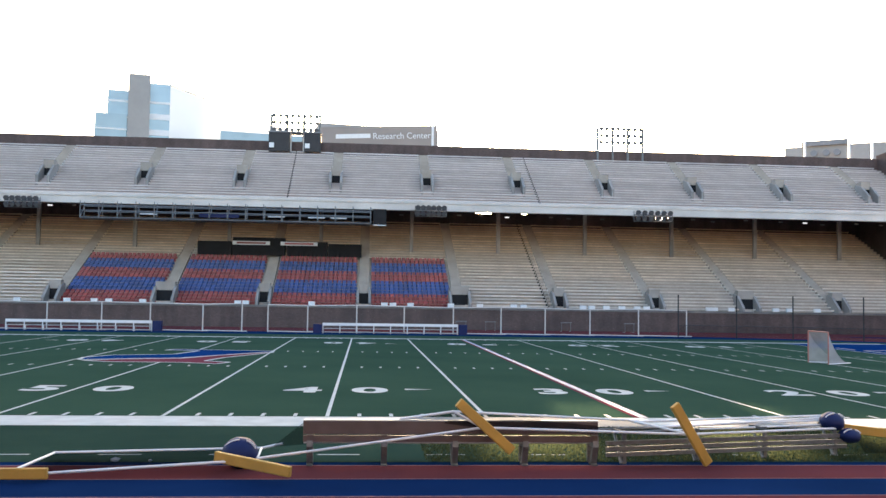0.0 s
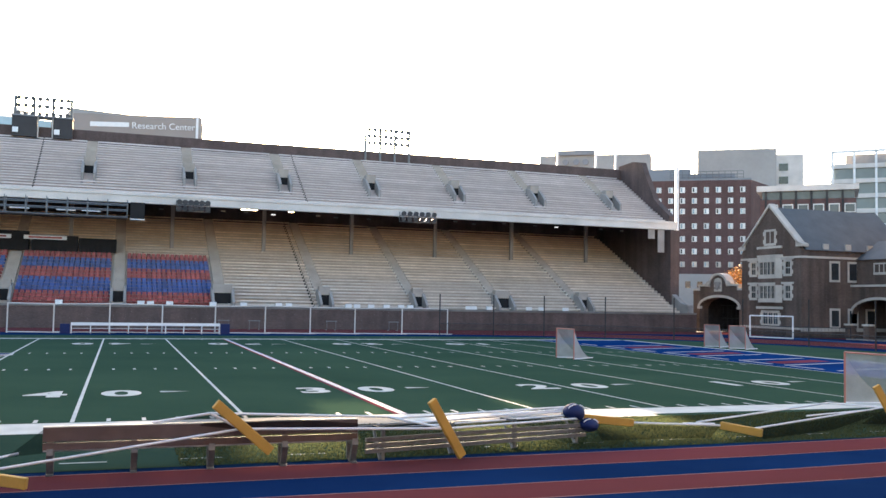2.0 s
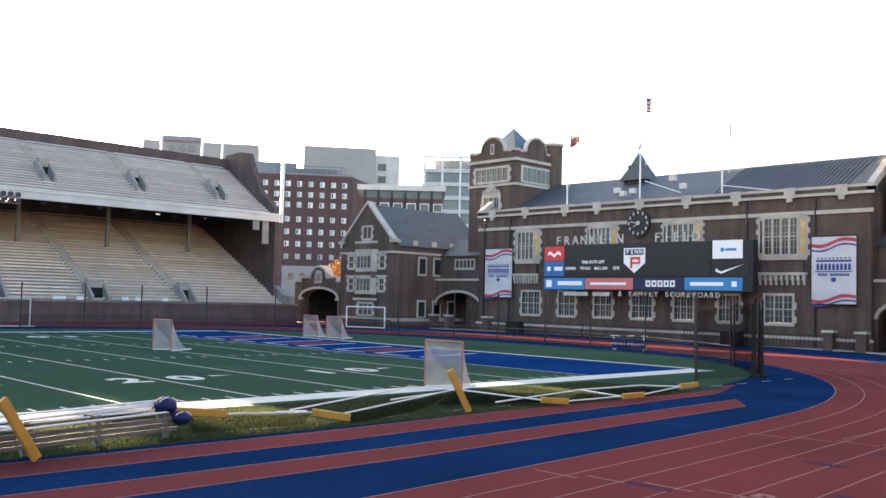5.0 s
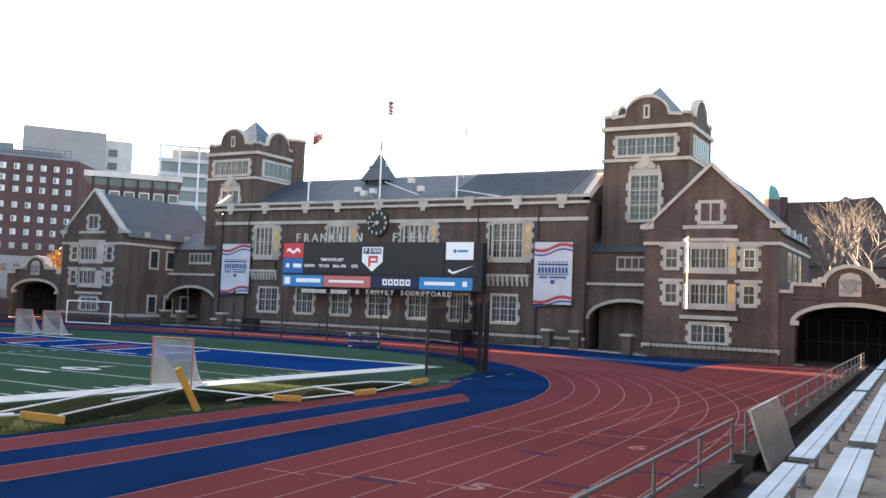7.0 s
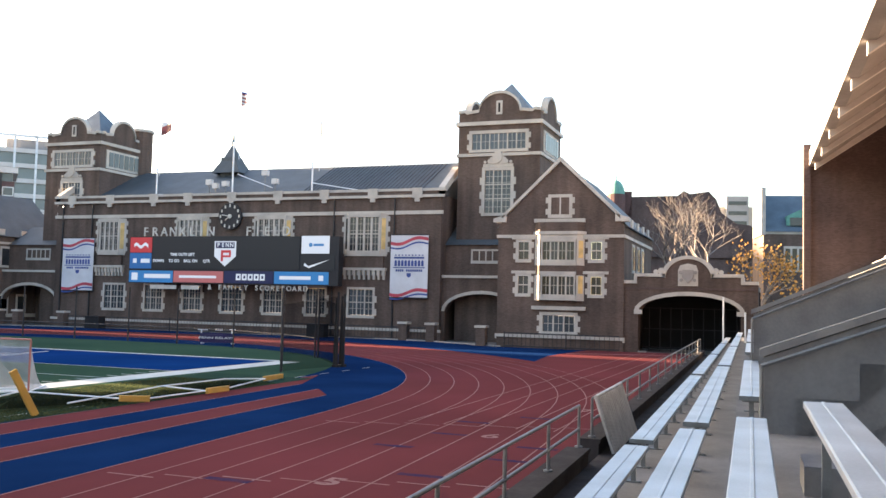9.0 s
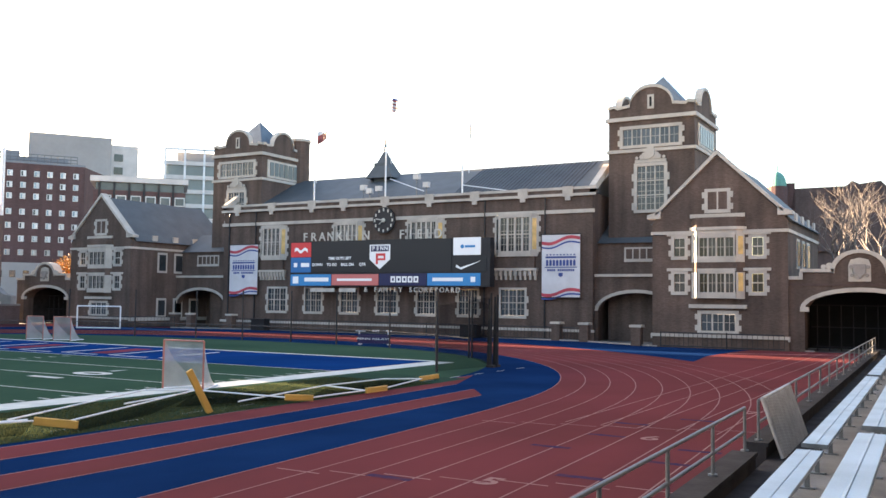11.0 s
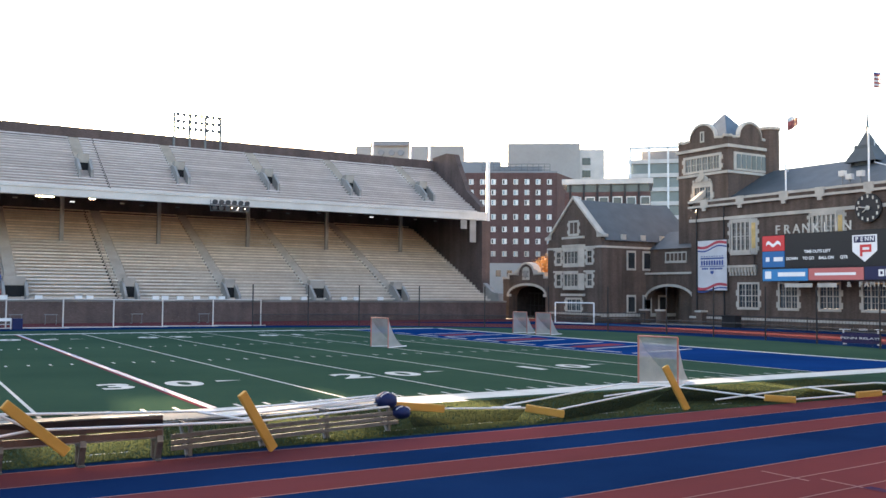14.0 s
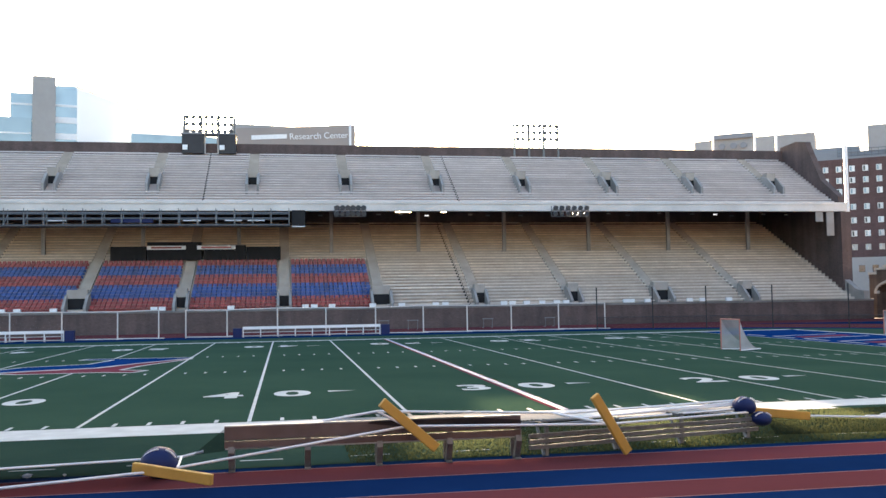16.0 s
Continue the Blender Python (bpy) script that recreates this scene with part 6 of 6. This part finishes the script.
guard_rail(-10.6, 18.9, 10)
guard_rail(20.5, 66, 15)
lp = thing("leaning_planks", "stack of ribbed aluminium planks leaning on the rail", "planks", at=(10.1, -26.4, 0), turn=1.7)
RIB = material("pale_ribbed_metal", (0.5, 0.5, 0.49), 0.45, 0.4, vary=0.15, scale=3, grain=40)
part("backing", prism(bmesh.new(), [(3.21, 1.46), (3.18, 1.46), (2.8, 0.27), (2.83, 0.27)], "x", 20.4, 24.4), GALV, lp)
for k in range(16):
    x = 20.5 + 0.243 * k
    part("plank", prism(bmesh.new(), [(3.19, 1.44), (3.14, 1.44), (2.76, 0.27), (2.8, 0.27)], "x", x, x + 0.15), RIB, lp)
rim = bmesh.new()
for p, q in (((20.38, 3.2, 1.47), (24.42, 3.2, 1.47)), ((20.38, 3.2, 1.47), (20.38, 2.8, 0.27)), ((24.42, 3.2, 1.47), (24.42, 2.8, 0.27))):
    rod(rim, p, q, 0.04, 8)
part("rim", rim, RIB, lp)
for y, z in ((-23.23, 4.22), (-24.45, 3.35)):
    solid("white_post", bar((66.0, y, 0.0), (66.0, y, z), 0.05), WHITE, "slim white post at the end of the near stand", "post", group="white end posts")
# stair cheeks of the near stand
for x, y0, z0, rise in ((12.3, -0.16, 2.86, 0.38), (21.4, -0.06, 3.36, 0.43)):
    g = bmesh.new()
    prism(g, [(y0, 1.4), (y0, z0), (y0 - 4.5, z0 + 4.5 * rise), (y0 - 4.5, 1.4)], "x", x, x + 0.25)
    part("stair_cheek", g, NEAR_CONC, near)
    part("cheek_cap", prism(bmesh.new(), [(y0 + 0.05, z0), (y0 + 0.05, z0 + 0.1), (y0 - 4.5, z0 + 4.5 * rise + 0.1), (y0 - 4.5, z0 + 4.5 * rise)], "x", x - 0.04, x + 0.29), NEAR_CONC, near)
    g = bmesh.new()
    rod(g, (x - 0.08, y0 + 0.03, 2.0), (x - 0.08, y0 + 0.03, z0 - 0.1), 0.025)
    rod(g, (x - 0.08, y0 + 0.03, z0 - 0.1), (x - 0.08, y0 - 4.4, z0 - 0.1 + 4.4 * rise), 0.025)
    part("cheek_rail", g, GALV, near)
part("concrete_block", box(8.4, 9.1, -0.75, -0.42, 1.93, 2.17), NEAR_CONC, near)
# its upper deck, with the brick end under it
part("upper_deck", prism(bmesh.new(), [(-3.82, 13.6), (-3.82, 14.6), (-15.5, 22.5), (-15.5, 21.4), (-4.4, 13.6)], "x", -60, 68), CONC, near)
bm = bmesh.new()
for k in range(22):
    x = -56 + 5.8 * k
    prism(bm, [(-4.1, 13.1), (-4.1, 13.65), (-15.4, 21.4), (-15.4, 20.6)], "x", x, x + 0.4)
part("deck_ribs", bm, FASCIA, near)
part("end_wall", prism(bmesh.new(), [(-3.6, 0), (-3.6, 13.6), (-4.3, 13.7), (-15.5, 21.6), (-15.5, 0)], "x", 68, 68.8), BRICK_STAND, near)
part("end_pier", box(67.6, 69.0, -3.92, -3.47, 0, 15.1), BRICK_STAND, near)
part("back_wall", box(-60, 68, -16.2, -15.6, 0, 22), BRICK_STAND, near)

# ---- buildings and trees beyond ----
def beyond(name, label, azimuth, distance, category="building"):
    """A far building whose parts are laid out across (x), away (y) and up (z) from a point on its bearing."""
    a = radians(azimuth)
    return thing(name, label, category, at=(10.4 + distance * math.sin(a), -26.2 + distance * math.cos(a), 0), turn=-azimuth)


tw = beyond("glass_tower", "pale blue glass research tower with a concrete core", -12, 260)
part("core", box(-12.0, -6.4, -1, 8, 0, 63.4), FAR_CONC, tw)
part("wing", box(-17.4, -12.0, 1, 9, 0, 59), CURTAIN_GLASS, tw)
part("low_wing", box(-20.4, -12.2, -0.5, 1, 0, 52.2), CURTAIN_GLASS, tw)
part("main_block", box(-6.4, -1.1, 0.5, 14, 0, 61.5), CURTAIN_GLASS, tw)
g = bmesh.new()
prism(g, [(-1.1, 0.5), (40.0, 60.0), (40.0, 64.0), (-1.1, 14.0)], "z", 0, 61.2)
part("long_wing", g, material("bright_glass", (0.78, 0.82, 0.84), 0.3, vary=0.04, scale=0.05, spec=0.6), tw)
bm = bmesh.new()
for k in range(13):
    z = 3 + 4.4 * k
    bx(bm, -17.5, -12.0, 0.9, 1.0, z, z + 0.5)
    bx(bm, -6.4, -1.0, 0.38, 0.5, z, z + (1.6 if k in (10, 11) else 0.6))
    bx(bm, -20.5, -12.2, -0.62, -0.5, z + 0.8, z + 1.2) if z < 50 else None
part("floor_bands", bm, WHITE, tw)
g = bmesh.new()
rod(g, (-1.1, 0.4, 61.4), (21, 32.4, 61.4), 0.2)
part("roof_edge", g, FAR_GREY, tw)
sm = beyond("research_wing", "long tan research building with a lettered roof band", -12, 262)
part("block", box(41.0, 77.0, 0, 12, 0, 54.2), FAR_CONC, sm)
part("roof_sign_band", prism(bmesh.new(), [(41.0, 48), (76.4, 48), (76.4, 55.6), (41.0, 52.6)], "y", -1.2, -0.4), material("tan_panel", (0.3, 0.26, 0.24), 0.7, vary=0.06, scale=0.1), sm)
part("white_mast", box(74.6, 75.3, -1.4, -1.2, 46, 56), WHITE, sm)
part("name_bar", prism(bmesh.new(), [(45.5, 49.5), (55.8, 50.4), (55.8, 51.7), (45.5, 50.8)], "y", -1.3, -1.22), WHITE, sm)
t = lettering("Research Center", 2.6, WHITE, "letters", sm, 0.05)
t.matrix_basis = pose(65.4, -1.32, 51.6, 90, 0, 0) @ Matrix.Rotation(radians(4.6), 4, "Z")
part("low_glass_hall", box(13.0, 40.0, 2, 10, 0, 50.2), CURTAIN_GLASS, sm)

rb = beyond("red_brick_block", "red brick hospital block with square white windows", 35, 240)
part("front_wall", box(-30, 13.8, 0, 0.6, 0, 35.4), BRICK_RED, rb)
part("side_wall", prism(bmesh.new(), [(13.8, 0), (19.5, 14), (19.5, 15), (13.2, 0.6)], "z", 0, 35.4), BRICK_RED, rb)
part("roof_slab", box(-30, 13.9, 0.2, 14, 35.4, 35.9), FAR_GREY, rb)
WINW = material("white_window", (0.7, 0.7, 0.68), 0.4, vary=0.1, scale=0.3, island=0.15)
for r, z in enumerate((33.0, 30.2, 27.5, 23.7, 20.4, 17.2, 13.9)):
    for c in range(13):
        u = -23.6 + 2.95 * c
        w = part("window", box(u - 0.62, u + 0.62, -0.12, 0, z - 0.75, z + 0.65), STONE if r == 6 else WINW, rb)
        part("pane", box(u - 0.45, u - 0.05, -0.15, -0.12, z - 0.6, z + 0.5), CURTAIN_GLASS if (c * 7 + r * 3) % 4 else PALE_GLASS, w)
part("pale_podium", box(-14, 10, -3, -0.2, 0, 11.3), FAR_CONC, rb)
for c in range(7):
    part("podium_window", box(-8 + 2.9 * c, -6.7 + 2.9 * c, -3.1, -3, 7.8, 9.4), GLASS, rb)
bm = bmesh.new()
bx(bm, -15, 10, 2, 10, 35.9, 37.4)
bx(bm, -14.5, -1, 4, 10, 37.4, 39.0)
part("roof_plant", bm, FAR_GREY, rb)
g = bmesh.new()
for z in (36.2, 37.0, 37.8):
    rod(g, (-6, 0.5, z), (12, 0.5, z), 0.08)
for k in range(13):
    rod(g, (-6 + 1.5 * k, 0.5, 35.9), (-6 + 1.5 * k, 0.5, 37.8), 0.07)
part("roof_rail", g, GALV, rb)
gb = beyond("grey_block", "tall grey concrete block behind the brick building", 35, 290)
part("slab", box(1.0, 24.0, 0, 12, 0, 51.5), FAR_CONC, gb)
part("side_block", box(24.0, 32.0, 3, 15, 0, 50), FASCIA, gb)
for z in (41, 45):
    part("dark_window", box(25.0, 27.6, 2.85, 3, z, z + 2.2), GLASS, gb)
part("left_block", box(-49, -13.5, 4, 16, 0, 51.5), FAR_CONC, gb)
part("left_plant", box(-44, -31, 3, 4, 51.5, 53), FAR_GREY, gb)
for u in (-40.5, -37.0, -34.0):
    part("roof_fan", rod(bmesh.new(), (u, 3.8, 49.2), (u, 3.2, 49.2), 1.0, 12), FAR_GREY, gb)
st = beyond("steel_annexe", "low steel and glass annexe with a white roof", 43, 190)
part("body", box(-14, 3.5, 0, 14, 0, 24.6), BRICK_RED, st)
part("roof", box(-14.6, 4.0, -0.6, 14, 26.2, 27.3), FASCIA, st)
part("glass_band", box(-13.6, 3.2, 0.3, 12, 24.6, 26.2), PALE_GLASS, st)
for c in range(6):
    u = -12.6 + 2.8 * c
    w = part("window", box(u, u + 2.0, -0.1, 0, 21.8, 23.6), WINW, st)
    part("pane", box(u + 0.2, u + 1.8, -0.15, -0.1, 22.0, 23.4), PALE_GLASS, w)
    part("pier", box(u - 0.5, u - 0.1, -0.25, 0, 18, 26.2), DARK_STEEL, st)
wh = beyond("white_frame_building", "white framed glass laboratory building", 45, 230)
part("glass", box(-9, 9.5, 0.6, 12, 0, 36.5), material("laboratory_glass", (0.13, 0.17, 0.19), 0.2, vary=0.2, scale=0.15, spec=0.8), wh)
for z in (22, 25.5, 29, 32.5, 36):
    part("floor_band", box(-9.2, 9.6, 0, 0.6, z, z + 1.0), FASCIA, wh)
for u in (-9.0, -4.4, 0.2, 4.8, 9.0):
    part("frame_post", box(u, u + 0.5, -0.2, 0.1, 15, 40.2), WHITE, wh)
part("frame_beam", box(-9, 9.5, -0.2, 0.1, 39.6, 40.2), WHITE, wh)
part("roof_plant", box(-6, 7, 2, 10, 37, 39.4), FAR_GREY, wh)
part("white_block", box(6.5, 12, -1, 0.2, 0, 33), FASCIA, wh)

hb = beyond("domed_hall", "old brick hall with a green copper dome beyond the gate", 79.25, 150)
part("body", box(3.0, 26.0, 4, 14, 0, 16.5), BRICK_STAND, hb)
part("roof", prism(bmesh.new(), [(5.0, 19.0), (5.6, 22.0), (13.0, 22.2), (14.0, 23.0), (15.0, 22.5), (18.0, 22.9), (19.2, 21.6), (20.0, 19.4), (22.5, 17.6), (24.5, 17.4), (26.0, 16.2), (26.0, 12), (5.0, 12)], "y", 3.5, 13), BRICK_STAND, hb)
part("turret", rod(bmesh.new(), (3.0, 3, 0), (3.0, 3, 22.3), 1.5, 14), BRICK_RED, hb)
bm = bmesh.new()
for k in range(6):
    a, b = math.pi / 2 * k / 6, math.pi / 2 * (k + 1) / 6
    rod(bm, (3.0, 3, 22.3 + 2.4 * math.sin(a)), (3.0, 3, 22.3 + 2.4 * math.sin(b)), 1.4 * math.cos(a), 14, max(0.03, 1.4 * math.cos(b)))
rod(bm, (3.0, 3, 24.6), (3.0, 3, 25.8), 0.1)
part("dome", bm, COPPER, hb, "green copper dome")
part("chimney", box(4.4, 5.6, 3.5, 4.8, 0, 22.9), BRICK_RED, hb)
tb = beyond("tan_tower_block", "pale tan tower blocks in evening light", 78, 330)
part("slab", box(42.0, 62.0, 0, 10, 0, 40), material("tan_render", (0.55, 0.47, 0.38), 0.9, vary=0.06, scale=0.1), tb)
part("slab_tall", box(51.5, 59.0, -2, 0, 0, 43.6), FAR_CONC, tb)
for z in (30, 33.5, 37, 40.5):
    part("window_band", box(52.2, 58.4, -2.12, -2, z, z + 1.3), GLASS, tb)
eb = beyond("slate_roofed_house", "dark brick house with a slate roof and dormer beyond the gate", 79.3, 118)
part("wall", box(20.4, 30, 0, 8, 0, 13.4), BRICK, eb)
part("roof", prism(bmesh.new(), [(-0.3, 13.4), (4.0, 18.4), (8.3, 13.4)], "x", 20.6, 30), BLUE_SLATE, eb)
part("gable_coping", box(20.1, 20.6, -0.3, 6, 13, 18.9), STONE, eb)
part("band", box(20.4, 30, -0.1, 0, 13.1, 13.5), STONE, eb)
part("dormer", prism(bmesh.new(), [(23.2, 14.2), (23.2, 15.4), (24.8, 16.2), (26.4, 15.4), (26.4, 14.2)], "y", 0.2, 3), COPPER, eb)
part("dormer_window", box(23.6, 26.0, 0.1, 0.2, 14.2, 15.2), PALE_GLASS, eb)
for u in (22.8, 26.4):
    w = part("window", box(u, u + 2.6, -0.12, 0, 8.4, 11.6), STONE, eb)
    for k in range(3):
        part("pane", box(u + 0.2 + 0.8 * k, u + 0.75 + 0.8 * k, -0.16, -0.12, 8.7, 11.3), GLASS, w)


def grown(x, y, h, seed, spread, leaves=0, leaf_mat=None, label="", depth=5):
    """A tree: tapered trunk, forking limbs, and twigs or many small leaves."""
    rnd = random.Random(seed)
    th = thing("tree", label, "tree", at=(x, y, 0))
    trunk, limbs, tips = bmesh.new(), bmesh.new(), []

    def grow(p, d, length, r, lev):
        q = p + d * length
        rod(trunk if lev == 0 else limbs, p, q, r, 6 if lev < 2 else 4, r * 0.68)
        if lev >= depth:
            tips.append(q)
            return
        for _ in range(2 if lev else 4):
            nd = (d + Vector((rnd.uniform(-1, 1), rnd.uniform(-1, 1), rnd.uniform(-0.25, 0.7))) * spread).normalized()
            grow(q, nd, length * rnd.uniform(0.62, 0.85), r * 0.64, lev + 1)
        tips.append(q)
    grow(Vector((0, 0, 0)), Vector((0, 0, 1)), h * 0.27, h * 0.018, 0)
    part("trunk", trunk, BARK, th)
    part("branchwork", limbs, BARK, th)
    if leaves:
        g = bmesh.new()
        for _ in range(leaves):
            c = rnd.choice(tips) + Vector((rnd.gauss(0, 1), rnd.gauss(0, 1), rnd.gauss(0, 1))) * h * 0.055
            a = Vector((rnd.uniform(-1, 1), rnd.uniform(-1, 1), rnd.uniform(-1, 1))).normalized() * h * 0.016
            b = a.orthogonal().normalized() * h * 0.012
            sheet(g, [c - a, c + b, c + a, c - b])
        tagged(part("crown", g, leaf_mat, th), kind="stuff")
    return th


grown(94.5, 79.0, 10.5, 5, 0.7, 2600, LEAF, "yellow autumn tree behind the far gateway", 4)
grown(112.0, -19.5, 17.5, 2, 0.75, label="bare winter tree beyond the gateway", depth=8)
grown(104.0, -16.5, 15.0, 9, 0.75, label="bare winter tree beyond the gateway", depth=8)
grown(121.0, -24.0, 13.0, 7, 0.7, 500, LEAF, "bare tree with last golden leaves beyond the gateway", 5)
